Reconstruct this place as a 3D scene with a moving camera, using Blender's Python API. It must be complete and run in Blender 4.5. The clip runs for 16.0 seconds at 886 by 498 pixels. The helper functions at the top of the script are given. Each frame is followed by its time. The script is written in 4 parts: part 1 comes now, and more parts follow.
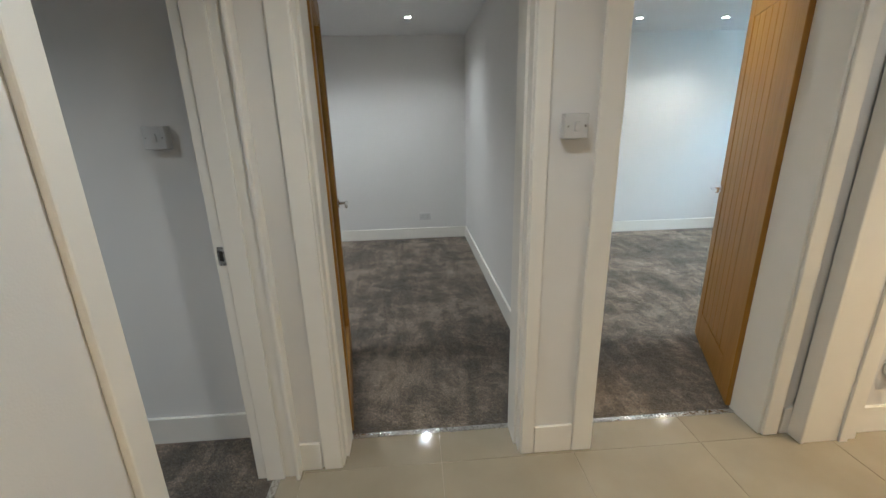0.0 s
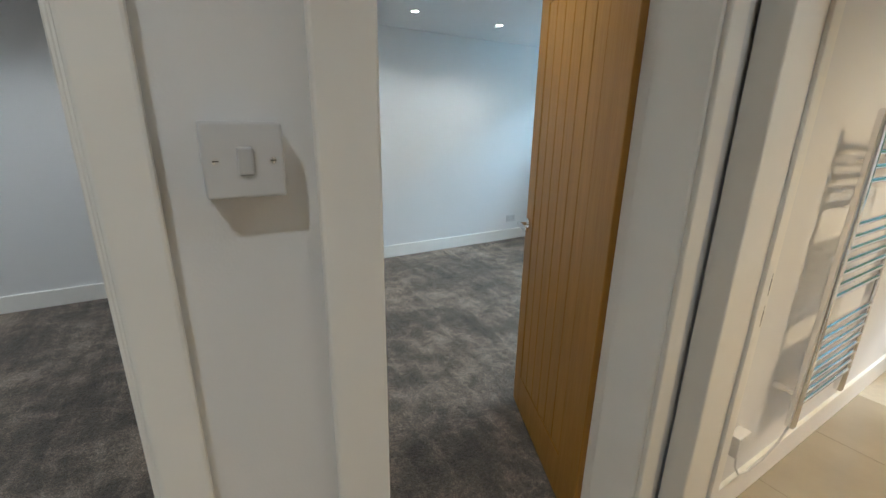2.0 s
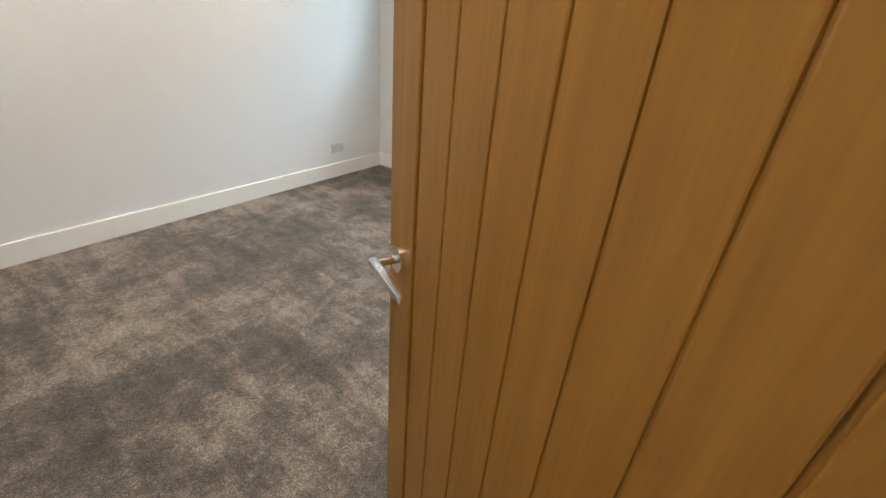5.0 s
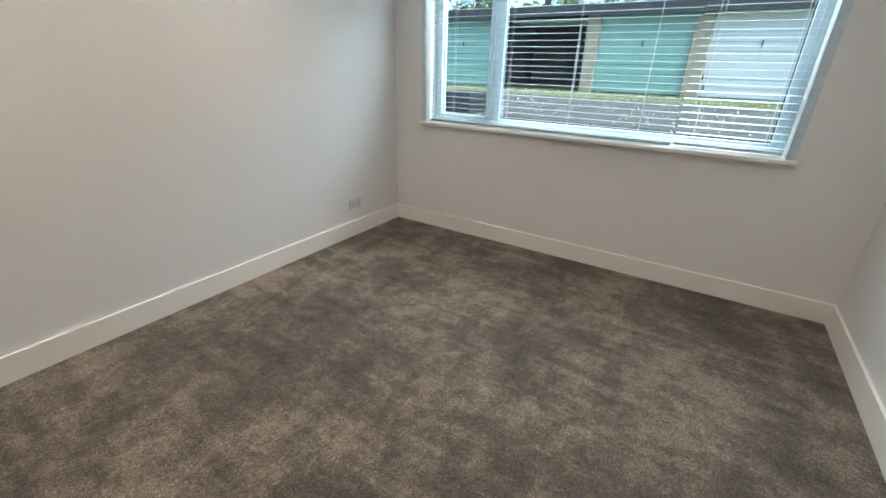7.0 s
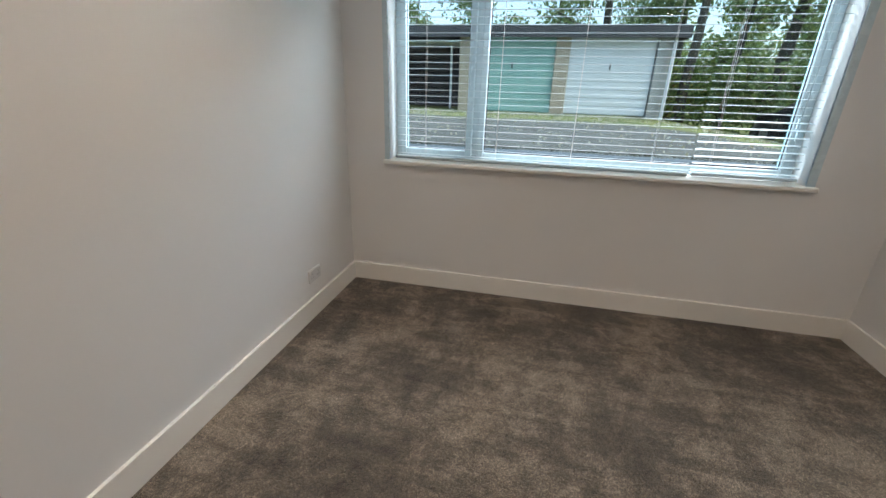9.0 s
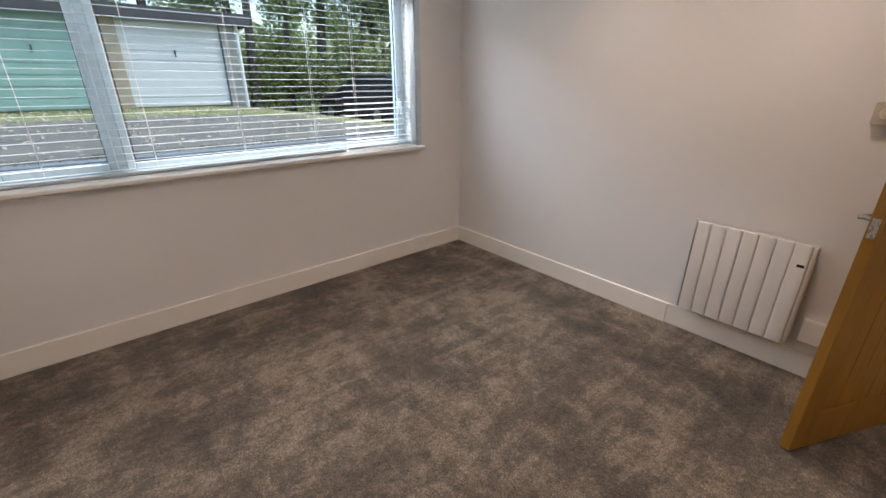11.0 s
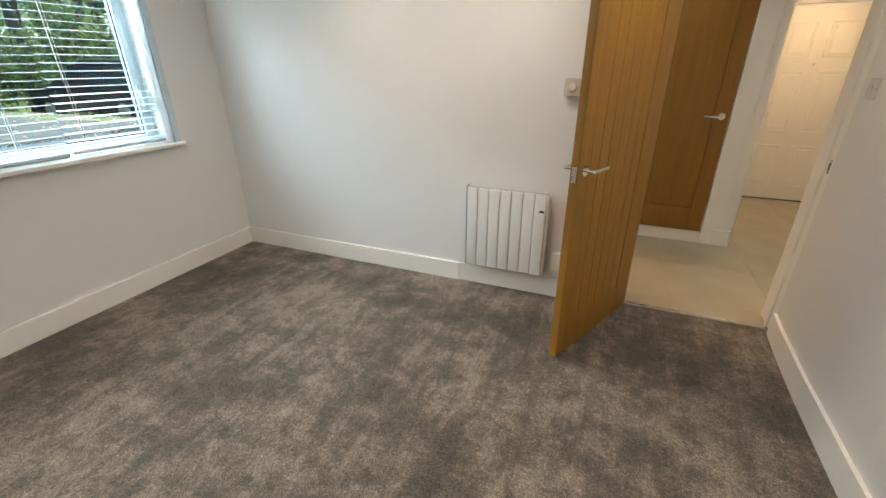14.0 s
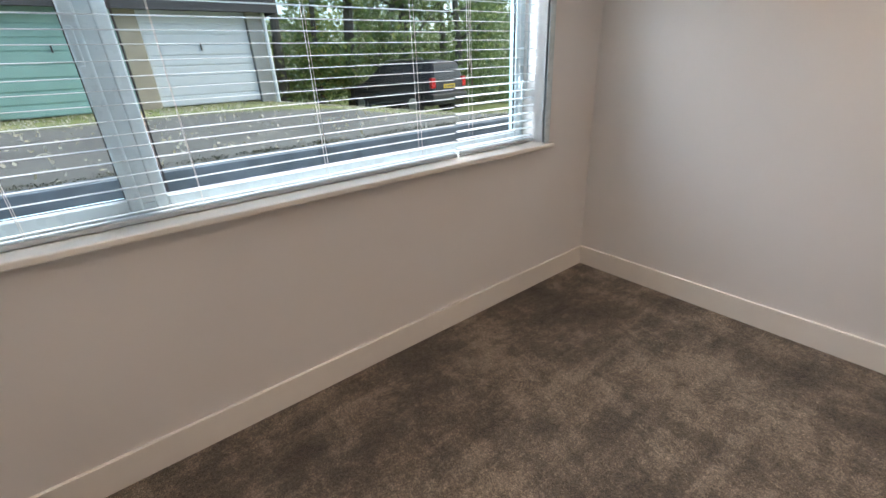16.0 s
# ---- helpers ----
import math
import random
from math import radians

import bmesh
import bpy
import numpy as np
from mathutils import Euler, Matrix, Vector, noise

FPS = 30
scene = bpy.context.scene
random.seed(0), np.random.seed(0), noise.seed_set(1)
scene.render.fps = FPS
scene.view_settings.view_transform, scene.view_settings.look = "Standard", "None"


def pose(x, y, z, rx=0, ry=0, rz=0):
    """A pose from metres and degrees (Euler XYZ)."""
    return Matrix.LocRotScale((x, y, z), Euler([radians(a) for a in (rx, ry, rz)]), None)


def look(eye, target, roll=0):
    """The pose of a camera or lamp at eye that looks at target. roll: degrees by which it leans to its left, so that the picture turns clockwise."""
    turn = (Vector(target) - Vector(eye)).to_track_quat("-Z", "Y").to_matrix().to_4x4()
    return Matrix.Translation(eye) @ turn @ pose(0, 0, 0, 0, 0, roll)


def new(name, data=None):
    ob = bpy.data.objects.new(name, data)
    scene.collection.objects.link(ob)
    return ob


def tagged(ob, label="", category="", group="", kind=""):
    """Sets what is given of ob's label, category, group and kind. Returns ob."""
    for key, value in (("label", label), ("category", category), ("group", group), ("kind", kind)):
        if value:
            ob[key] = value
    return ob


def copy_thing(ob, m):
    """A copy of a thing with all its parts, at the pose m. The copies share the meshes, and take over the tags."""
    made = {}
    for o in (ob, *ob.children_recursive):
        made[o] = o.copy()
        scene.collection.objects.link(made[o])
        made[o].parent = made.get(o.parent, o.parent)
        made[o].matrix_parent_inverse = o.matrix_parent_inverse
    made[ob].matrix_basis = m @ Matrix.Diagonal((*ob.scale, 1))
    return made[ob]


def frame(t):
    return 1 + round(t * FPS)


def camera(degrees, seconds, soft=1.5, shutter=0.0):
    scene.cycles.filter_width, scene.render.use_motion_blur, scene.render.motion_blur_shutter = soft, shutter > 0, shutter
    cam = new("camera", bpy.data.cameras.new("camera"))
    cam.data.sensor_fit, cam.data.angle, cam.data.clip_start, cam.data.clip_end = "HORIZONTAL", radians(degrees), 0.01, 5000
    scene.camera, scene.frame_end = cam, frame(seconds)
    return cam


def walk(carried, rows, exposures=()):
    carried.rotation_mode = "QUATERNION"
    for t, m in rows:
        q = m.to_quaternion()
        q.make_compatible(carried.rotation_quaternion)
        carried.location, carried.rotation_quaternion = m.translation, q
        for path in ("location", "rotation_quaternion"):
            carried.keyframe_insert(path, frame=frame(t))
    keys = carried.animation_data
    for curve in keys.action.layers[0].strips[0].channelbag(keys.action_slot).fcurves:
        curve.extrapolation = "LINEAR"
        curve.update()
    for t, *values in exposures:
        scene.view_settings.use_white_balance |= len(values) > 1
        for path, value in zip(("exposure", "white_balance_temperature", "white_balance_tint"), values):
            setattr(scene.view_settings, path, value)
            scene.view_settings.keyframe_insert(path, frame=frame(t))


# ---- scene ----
cam = camera(94.0, 16.0)
PATH = [
    (0, (1.407, 1.084, 1.446), (1.537, 2.991, 0.858), -1.4),
    (0.5, (1.491, 1.335, 1.435), (1.96, 3.188, 0.847), -1.2),
    (1, (1.614, 1.571, 1.444), (2.386, 3.327, 0.878), -1.1),
    (1.5, (1.742, 1.836, 1.45), (2.746, 3.471, 0.886), -0.3),
    (2, (1.932, 2.018, 1.463), (2.919, 3.66, 0.89), 0.9),
    (2.5, (2.161, 2.184, 1.464), (3.079, 3.845, 0.834), 0.8),
    (3, (2.351, 2.431, 1.428), (3.415, 3.963, 0.707), 0.8),
    (3.5, (2.488, 2.619, 1.449), (3.753, 3.953, 0.662), 2.9),
    (3.7, (2.544, 2.678, 1.469), (3.856, 3.956, 0.668), 4.0),
    (5.8, (2.825, 3.252, 1.354), (4.313, 4.161, 0.374), 4.0),
    (6, (2.834, 3.31, 1.353), (4.298, 4.267, 0.382), 3.1),
    (6.5, (2.911, 3.483, 1.378), (4.392, 4.51, 0.511), 1.7),
    (7, (2.972, 3.728, 1.404), (4.528, 4.692, 0.597), 1.7),
    (7.5, (3.027, 4.01, 1.428), (4.68, 4.835, 0.663), 0.5),
    (8, (3.123, 4.267, 1.414), (4.844, 4.966, 0.673), 0.4),
    (8.2, (3.187, 4.412, 1.418), (4.923, 5.067, 0.67), 0.8),
    (10.3, (3.329, 5.335, 1.455), (5.144, 4.814, 0.795), 0.1),
    (10.5, (3.324, 5.391, 1.457), (5.062, 4.665, 0.784), -0.2),
    (11, (3.251, 5.458, 1.46), (4.667, 4.262, 0.709), 0.0),
    (11.5, (3.046, 5.476, 1.435), (4.092, 3.969, 0.637), 0.4),
    (12, (2.867, 5.523, 1.428), (3.566, 3.827, 0.632), 0.5),
    (12.5, (2.755, 5.522, 1.44), (3.189, 3.724, 0.679), -0.2),
    (13, (2.766, 5.502, 1.473), (3.089, 3.667, 0.744), -0.5),
    (13.5, (2.909, 5.441, 1.461), (3.337, 3.636, 0.713), -0.5),
    (14, (3.161, 5.394, 1.446), (3.866, 3.706, 0.637), -0.4),
    (14.5, (3.47, 5.357, 1.392), (4.482, 3.852, 0.549), -0.4),
    (15, (3.773, 5.284, 1.39), (5.048, 4.009, 0.525), -0.1),
    (15.5, (4.12, 5.334, 1.407), (5.533, 4.213, 0.543), -3.2),
    (16, (4.467, 5.356, 1.405), (5.934, 4.261, 0.601), -3.0),
]
# stops, kelvin and tint of the phone's own exposure and white balance
EXPOSURES = [(0, 2.4, 5640, 4), (1.0, 2.37, 5580, 6), (1.5, 2.17, 5530, 5), (2.0, 2.07, 5380, 4), (2.5, 2.27, 5310, 6), (3.0, 2.22, 5310, 7), (3.5, 2.29, 5760, 9), (3.7, 2.29, 5860, 9), (6, 2.49, 6850, 16), (6.5, 2.14, 6850, 16), (7, 1.92, 6620, 14), (7.5, 1.72, 6820, 15), (8, 1.56, 6920, 17), (10.5, 1.54, 7080, 19), (11, 1.69, 7380, 28), (11.5, 1.95, 7570, 24), (12, 2.17, 6970, 13), (13, 2.3, 6770, 12), (14.5, 2.16, 6870, 14), (15.5, 1.68, 7300, 23), (16, 1.67, 7450, 26)]
walk(cam, [(t, look(eye, target, roll)) for t, eye, target, roll in PATH], EXPOSURES)

# ---- levels of light ----
SKY, SUN, LAMP_GLOW = 0.15, 1.5, 12.0
SPOT_BED, SPOT_HALL, SPOT_BATH = 13.5, 7.2, 34.0
WINDOW_SKY = 90.0

# ---- world and light ----
world = bpy.data.worlds.new("overcast_sky")
scene.world = world
world.use_nodes = True
wn = world.node_tree.nodes
sky = wn.new("ShaderNodeTexSky")
sky.sky_type, sky.sun_disc = "NISHITA", False
sky.sun_elevation, sky.sun_rotation = radians(48), radians(200)
sky.air_density, sky.dust_density, sky.ozone_density = 1.0, 3.0, 1.0
wn["Background"].inputs["Strength"].default_value = SKY
world.node_tree.links.new(sky.outputs["Color"], wn["Background"].inputs["Color"])


def lamp(name, kind, m, energy, color):
    data = bpy.data.lights.new(name, kind)
    data.energy, data.color = energy, color
    ob = new(name, data)
    ob.matrix_world = m
    return ob


sun = lamp("sun", "SUN", look((40, -20, 50), (10, 4, 0)), SUN, (1.0, 0.97, 0.92))
sun.data.angle = radians(25)

# light of the sky above the bedroom window, just outside its head
sky_lamp = lamp("window_sky_light", "AREA", look((7.0, 4.6, 2.85), (4.3, 4.6, 0.7)), WINDOW_SKY, (0.66, 0.87, 1.0))
sky_lamp.data.shape, sky_lamp.data.size, sky_lamp.data.size_y = "RECTANGLE", 2.5, 0.9

# ---- materials ----


class Mat:
    """A node material with a Principled shader and short ways to add nodes."""

    def __init__(self, name, color, rough=0.5, metal=0.0, **more):
        self.m = bpy.data.materials.new(name)
        self.m.use_nodes = True
        self.n, self.l = self.m.node_tree.nodes, self.m.node_tree.links
        self.p = self.n["Principled BSDF"]
        self.set("Base Color", (*color, 1))
        self.set("Roughness", rough)
        self.set("Metallic", metal)
        for k, v in more.items():
            self.set(k.replace("_", " "), v)
        self.tc = self.n.new("ShaderNodeTexCoord")

    def set(self, key, value):
        self.p.inputs[key].default_value = value
        return self

    def coords(self, scale=(1, 1, 1), rot=(0, 0, 0), out="Object"):
        mp = self.n.new("ShaderNodeMapping")
        mp.inputs["Scale"].default_value, mp.inputs["Rotation"].default_value = scale, rot
        self.l.new(self.tc.outputs[out], mp.inputs["Vector"])
        return mp.outputs["Vector"]

    def noise(self, scale, vec=None, detail=3.0, rough=0.5, dist=0.0):
        t = self.n.new("ShaderNodeTexNoise")
        t.inputs["Scale"].default_value, t.inputs["Detail"].default_value = scale, detail
        t.inputs["Roughness"].default_value, t.inputs["Distortion"].default_value = rough, dist
        self.l.new(vec if vec else self.coords(), t.inputs["Vector"])
        return t.outputs["Fac"]

    def ramp(self, fac, *stops):
        r = self.n.new("ShaderNodeValToRGB")
        e = r.color_ramp.elements
        while len(e) < len(stops):
            e.new(0.5)
        for el, (pos, col) in zip(e, stops):
            el.position = pos
            el.color = (*col, 1) if isinstance(col, tuple) else (col, col, col, 1)
        self.l.new(fac, r.inputs["Fac"])
        return r.outputs["Color"]

    def mix(self, a, b, fac=0.5, kind="MIX"):
        x = self.n.new("ShaderNodeMix")
        x.data_type, x.blend_type = "RGBA", kind
        for key, v in ((0, fac), (6, a), (7, b)):
            if isinstance(v, bpy.types.NodeSocket):
                self.l.new(v, x.inputs[key])
            else:
                x.inputs[key].default_value = (*v, 1) if isinstance(v, tuple) else v
        return x.outputs[2]

    def math(self, op, a, b=0.0):
        x = self.n.new("ShaderNodeMath")
        x.operation = op
        for i, v in enumerate((a, b)):
            if isinstance(v, bpy.types.NodeSocket):
                self.l.new(v, x.inputs[i])
            else:
                x.inputs[i].default_value = v
        return x.outputs[0]

    def random(self):
        return self.n.new("ShaderNodeObjectInfo").outputs["Random"]

    def island(self):
        return self.n.new("ShaderNodeNewGeometry").outputs["Random Per Island"]

    def color(self, sock):
        self.l.new(sock, self.p.inputs["Base Color"])
        return self

    def rough(self, sock):
        self.l.new(sock, self.p.inputs["Roughness"])
        return self

    def bump(self, height, strength=0.2, distance=0.01):
        b = self.n.new("ShaderNodeBump")
        b.inputs["Strength"].default_value, b.inputs["Distance"].default_value = strength, distance
        self.l.new(height, b.inputs["Height"])
        self.l.new(b.outputs["Normal"], self.p.inputs["Normal"])
        return self


def plain(name, color, rough=0.5, metal=0.0, spread=0.06, scale=6.0, grain=0.03, **more):
    """A surface with soft stains and a fine grain."""
    k = Mat(name, color, rough, metal, **more)
    lo, hi = tuple(c * (1 - spread) for c in color), tuple(min(1, c * (1 + spread)) for c in color)
    k.color(k.ramp(k.noise(scale, detail=4), (0.3, lo), (0.7, hi)))
    k.rough(k.ramp(k.noise(scale * 3), (0.3, max(0, rough - 0.06)), (0.7, min(1, rough + 0.06))))
    if grain:
        k.bump(k.noise(260, detail=2), grain, 0.004)
    return k.m


wall_paint = plain("matt_white_wall_paint", (0.76, 0.75, 0.735), 0.72, spread=0.012, scale=2.2, grain=0.10)
ceiling_paint = plain("matt_white_ceiling_paint", (0.76, 0.76, 0.76), 0.85, spread=0.012, scale=2.0, grain=0.08)
trim_paint = plain("white_satin_wood_paint", (0.85, 0.825, 0.77), 0.5, spread=0.012, scale=9, grain=0)
plastic = plain("white_moulded_plastic", (0.70, 0.69, 0.67), 0.32, spread=0.01, scale=20, grain=0)
socket_plastic = plain("greyed_socket_plastic", (0.61, 0.605, 0.60), 0.35, spread=0.02, scale=20, grain=0)
aged_plastic = plain("ivory_moulded_plastic", (0.55, 0.49, 0.40), 0.4, spread=0.03, scale=20, grain=0)
dial_plastic = plain("cream_dial_plastic", (0.66, 0.62, 0.52), 0.35, spread=0.02, scale=20, grain=0)
heater_white = plain("white_enamelled_steel", (0.80, 0.79, 0.765), 0.36, spread=0.012, scale=12, grain=0.02)
# grey behind and beside the fins, for the shade in their gaps
heater_gap = plain("grey_fin_gap_shade", (0.56, 0.55, 0.535), 0.6, spread=0.03)
screen_black = plain("dark_display", (0.02, 0.02, 0.022), 0.2, spread=0.02, grain=0)
chrome = plain("polished_chrome", (0.82, 0.82, 0.83), 0.09, 1.0, spread=0.01, scale=40, grain=0)
steel = plain("brushed_steel", (0.62, 0.61, 0.59), 0.28, 1.0, spread=0.04, scale=40, grain=0.02)
hinge_metal = plain("dull_steel_hinge", (0.22, 0.20, 0.17), 0.4, 0.9, spread=0.1, grain=0)
# near-black for the shade inside slots and latch holes
hole_black = plain("dark_hole_shade", (0.03, 0.028, 0.025), 0.5, spread=0.1)
# white plastic, with the blue cast of the daylight put into its colour
upvc = plain("white_upvc_daylight_blue", (0.55, 0.665, 0.705), 0.28, spread=0.012, scale=8, grain=0)
gasket = plain("black_rubber_gasket", (0.03, 0.03, 0.032), 0.6, spread=0.08)
# white slats; the cool, dim look of backlight is put into the colour
slat_backlit = plain("white_slat_backlit_tone", (0.46, 0.525, 0.545), 0.32, spread=0.012, scale=30, grain=0)
cord_white = plain("white_woven_cord", (0.75, 0.75, 0.74), 0.8, spread=0.03, scale=60, grain=0)
grout = plain("beige_grout", (0.46, 0.41, 0.32), 0.8, spread=0.06, scale=30)


def oak(name, tone=1.0):
    k = Mat(name, (0.4, 0.2, 0.06), 0.42)
    v = k.coords((7, 7, 0.35))
    big = k.noise(2.2, v, 5, 0.6, 1.2)
    fine = k.noise(42, k.coords((5, 5, 0.16)), 3, 0.6)
    base = k.ramp(big, (0.2, (0.285 * tone, 0.135 * tone, 0.016 * tone)), (0.55, (0.345 * tone, 0.168 * tone, 0.022 * tone)), (0.85, (0.40 * tone, 0.202 * tone, 0.031 * tone)))
    k.color(k.mix(base, k.ramp(fine, (0.35, (0.72, 0.68, 0.64)), (0.6, (1.0, 1.0, 1.0))), 0.28, "MULTIPLY"))
    k.rough(k.ramp(fine, (0.3, 0.5), (0.7, 0.36)))
    k.bump(fine, 0.12, 0.003)
    return k.m


oak_veneer = oak("lacquered_oak")
oak_board = oak("lacquered_oak_boards", 1.04)
# same oak, its tone lowered for the shade on the cupboard door
oak_shade_toned = oak("shade_toned_lacquered_oak", 0.78)


def carpet_mat(name, lo, hi):
    """Twist pile: tufts, and feathered patches and brush strokes where the pile lies the other way."""
    k = Mat(name, lo, 0.95, Sheen_Weight=0.15, Sheen_Roughness=0.5)
    warp = k.coords((1, 1, 1), (0, 0, radians(24)))
    broad = k.noise(1.4, k.coords((1, 1.2, 1), (0, 0, radians(-20))), 4, 0.55, 0.3)
    patch = k.noise(4.6, k.coords((1, 1.3, 1), (0, 0, radians(35))), 11, 0.74, 0.35)
    stroke = k.noise(3.4, k.coords((3.0, 0.6, 1), (0, 0, radians(-62))), 9, 0.72, 0.4)
    fray = k.noise(30, warp, 5, 0.7)
    clump = k.noise(75, warp, 3, 0.6)
    tuft = k.noise(260, warp, 2, 0.6)
    pile = k.math("ADD", k.math("MULTIPLY", broad, 0.27), k.math("MULTIPLY", patch, 0.35))
    pile = k.math("ADD", pile, k.math("ADD", k.math("MULTIPLY", stroke, 0.26), k.math("MULTIPLY", fray, 0.12)))
    part_way = lambda f: tuple(a + (b - a) * f for a, b in zip(lo, hi))
    base = k.ramp(pile, (0.40, lo), (0.475, part_way(0.2)), (0.512, part_way(0.42)), (0.545, part_way(0.7)), (0.62, hi))
    c1 = k.mix(base, k.ramp(clump, (0.36, (0.70, 0.69, 0.68)), (0.5, (1.0, 1.0, 1.0)), (0.64, (1.26, 1.25, 1.24))), 0.8, "MULTIPLY")
    c2 = k.mix(c1, k.ramp(tuft, (0.36, (0.42, 0.41, 0.40)), (0.5, (1.0, 1.0, 1.0)), (0.64, (1.75, 1.73, 1.70))), 0.9, "MULTIPLY")
    cell = k.n.new("ShaderNodeTexVoronoi")
    cell.inputs["Scale"].default_value = 210
    k.l.new(warp, cell.inputs["Vector"])
    one = k.n.new("ShaderNodeSeparateColor")
    k.l.new(cell.outputs["Color"], one.inputs["Color"])
    k.color(k.mix(c2, k.ramp(one.outputs[0], (0.0, (0.55, 0.54, 0.53)), (0.6, (1.0, 1.0, 1.0)), (1.0, (1.75, 1.72, 1.68))), 0.7, "MULTIPLY"))
    k.bump(k.math("ADD", tuft, k.math("ADD", clump, k.math("MULTIPLY", fray, 0.8))), 1.0, 0.014)
    return k.m


carpet = carpet_mat("taupe_twist_pile_carpet", (0.065, 0.050, 0.036), (0.42, 0.336, 0.252))

kt = Mat("polished_beige_porcelain", (0.5, 0.45, 0.38), 0.12)
kt.color(kt.mix(kt.ramp(kt.noise(3.5, detail=5), (0.3, (0.325, 0.280, 0.205)), (0.7, (0.38, 0.332, 0.25))), kt.ramp(kt.random(), (0.0, (0.95, 0.95, 0.95)), (1.0, (1.0, 1.0, 1.0))), 1.0, "MULTIPLY"))
kt.rough(kt.ramp(kt.noise(8), (0.3, 0.05), (0.7, 0.12)))
tile_mat = kt.m


def clear_glass(name, tint=(1.0, 1.0, 1.0)):
    m = bpy.data.materials.new(name)
    m.use_nodes = True
    n, l = m.node_tree.nodes, m.node_tree.links
    n.remove(n["Principled BSDF"])
    tr, gl = n.new("ShaderNodeBsdfTransparent"), n.new("ShaderNodeBsdfGlossy")
    lw, mx = n.new("ShaderNodeLayerWeight"), n.new("ShaderNodeMixShader")
    up, fr = n.new("ShaderNodeMath"), n.new("ShaderNodeMath")
    tr.inputs["Color"].default_value = (*tint, 1)
    gl.inputs["Roughness"].default_value = 0.01
    lw.inputs["Blend"].default_value = 0.5
    up.operation, up.inputs[1].default_value = "POWER", 5.0
    fr.operation, fr.inputs[1].default_value, fr.inputs[2].default_value = "MULTIPLY_ADD", 0.9, 0.035
    l.new(lw.outputs["Facing"], up.inputs[0])
    l.new(up.outputs[0], fr.inputs[0])
    l.new(fr.outputs[0], mx.inputs["Fac"])
    l.new(tr.outputs["BSDF"], mx.inputs[1])
    l.new(gl.outputs["BSDF"], mx.inputs[2])
    l.new(mx.outputs["Shader"], n["Material Output"].inputs["Surface"])
    return m


# the cool colour of the daylight is put into the pane's tint
glass = clear_glass("daylight_tinted_glass", (0.83, 0.965, 0.985))
door_glass = clear_glass("clear_door_glass", (0.95, 0.97, 0.96))

kl = Mat("glowing_lamp_face", (0.9, 0.9, 0.9), 0.4, Emission_Strength=LAMP_GLOW)
kl.set("Emission Color", (1.0, 0.93, 0.82, 1))
lamp_face = kl.m

# outdoors
render_pillar = plain("buff_concrete_pillar", (0.36, 0.31, 0.24), 0.85, spread=0.14, scale=5, grain=0.3)
end_concrete = plain("grey_weathered_concrete", (0.30, 0.31, 0.30), 0.85, spread=0.14, scale=5, grain=0.3)
teal_paint = plain("faded_teal_door_paint", (0.21, 0.40, 0.36), 0.55, spread=0.10, scale=4, grain=0.05)
white_steel = plain("white_painted_door_steel", (0.58, 0.63, 0.66), 0.45, spread=0.05, scale=4, grain=0.05)
# the shade inside the open garage, put in as a near-black colour
dark_void = plain("garage_shade_black", (0.035, 0.036, 0.045), 0.8, spread=0.2, scale=3)
fascia_mat = plain("dark_weathered_fascia", (0.045, 0.045, 0.05), 0.7, spread=0.2, scale=6)
felt = plain("roofing_felt", (0.09, 0.09, 0.09), 0.95, spread=0.15, scale=8)
block_mat = plain("grey_retaining_block", (0.10, 0.12, 0.145), 0.9, spread=0.25, scale=5, grain=0.3)
bark = plain("wet_tree_bark", (0.085, 0.078, 0.062), 0.9, spread=0.35, scale=14, grain=0.6)
car_paint = plain("dark_metallic_car_paint", (0.016, 0.018, 0.022), 0.45, spread=0.05, grain=0, Specular_IOR_Level=0.2)
car_glass = plain("tinted_car_glass", (0.03, 0.035, 0.04), 0.12, spread=0.05, grain=0, Specular_IOR_Level=0.25)
car_trim = plain("black_bumper_plastic", (0.02, 0.02, 0.02), 0.6, spread=0.1)
tyre_mat = plain("tyre_rubber", (0.02, 0.02, 0.02), 0.85, spread=0.1)
alloy = plain("silver_alloy", (0.5, 0.5, 0.5), 0.3, 0.9, spread=0.05, grain=0)
red_lens = plain("red_lamp_lens", (0.55, 0.015, 0.02), 0.2, spread=0.05, grain=0)
plate_yellow = plain("yellow_number_plate", (0.75, 0.48, 0.03), 0.5, spread=0.03, grain=0)
plate_ink = plain("black_plate_ink", (0.02, 0.02, 0.02), 0.6, spread=0.03, grain=0)
brick_mat = plain("brown_house_brick", (0.24, 0.13, 0.09), 0.9, spread=0.25, scale=12, grain=0.4)

kg = Mat("road_grass_and_litter", (0.05, 0.05, 0.05), 0.92)
sep = kg.n.new("ShaderNodeSeparateXYZ")
kg.l.new(kg.tc.outputs["Object"], sep.inputs["Vector"])
edge = kg.math("ADD", sep.outputs["X"], kg.math("MULTIPLY", kg.math("SUBTRACT", kg.noise(0.9, detail=5), 0.5), 1.6))
edge = kg.math("ADD", edge, kg.math("MULTIPLY", kg.math("MAXIMUM", kg.math("SUBTRACT", 4.0, sep.outputs["Y"]), 0.0), 0.62))
is_green = kg.ramp(kg.math("SUBTRACT", edge, 12.9), (0.0, 0.0), (0.6, 1.0))
road = kg.ramp(kg.noise(2.0, detail=6), (0.3, (0.066, 0.066, 0.063)), (0.7, (0.108, 0.108, 0.102)))
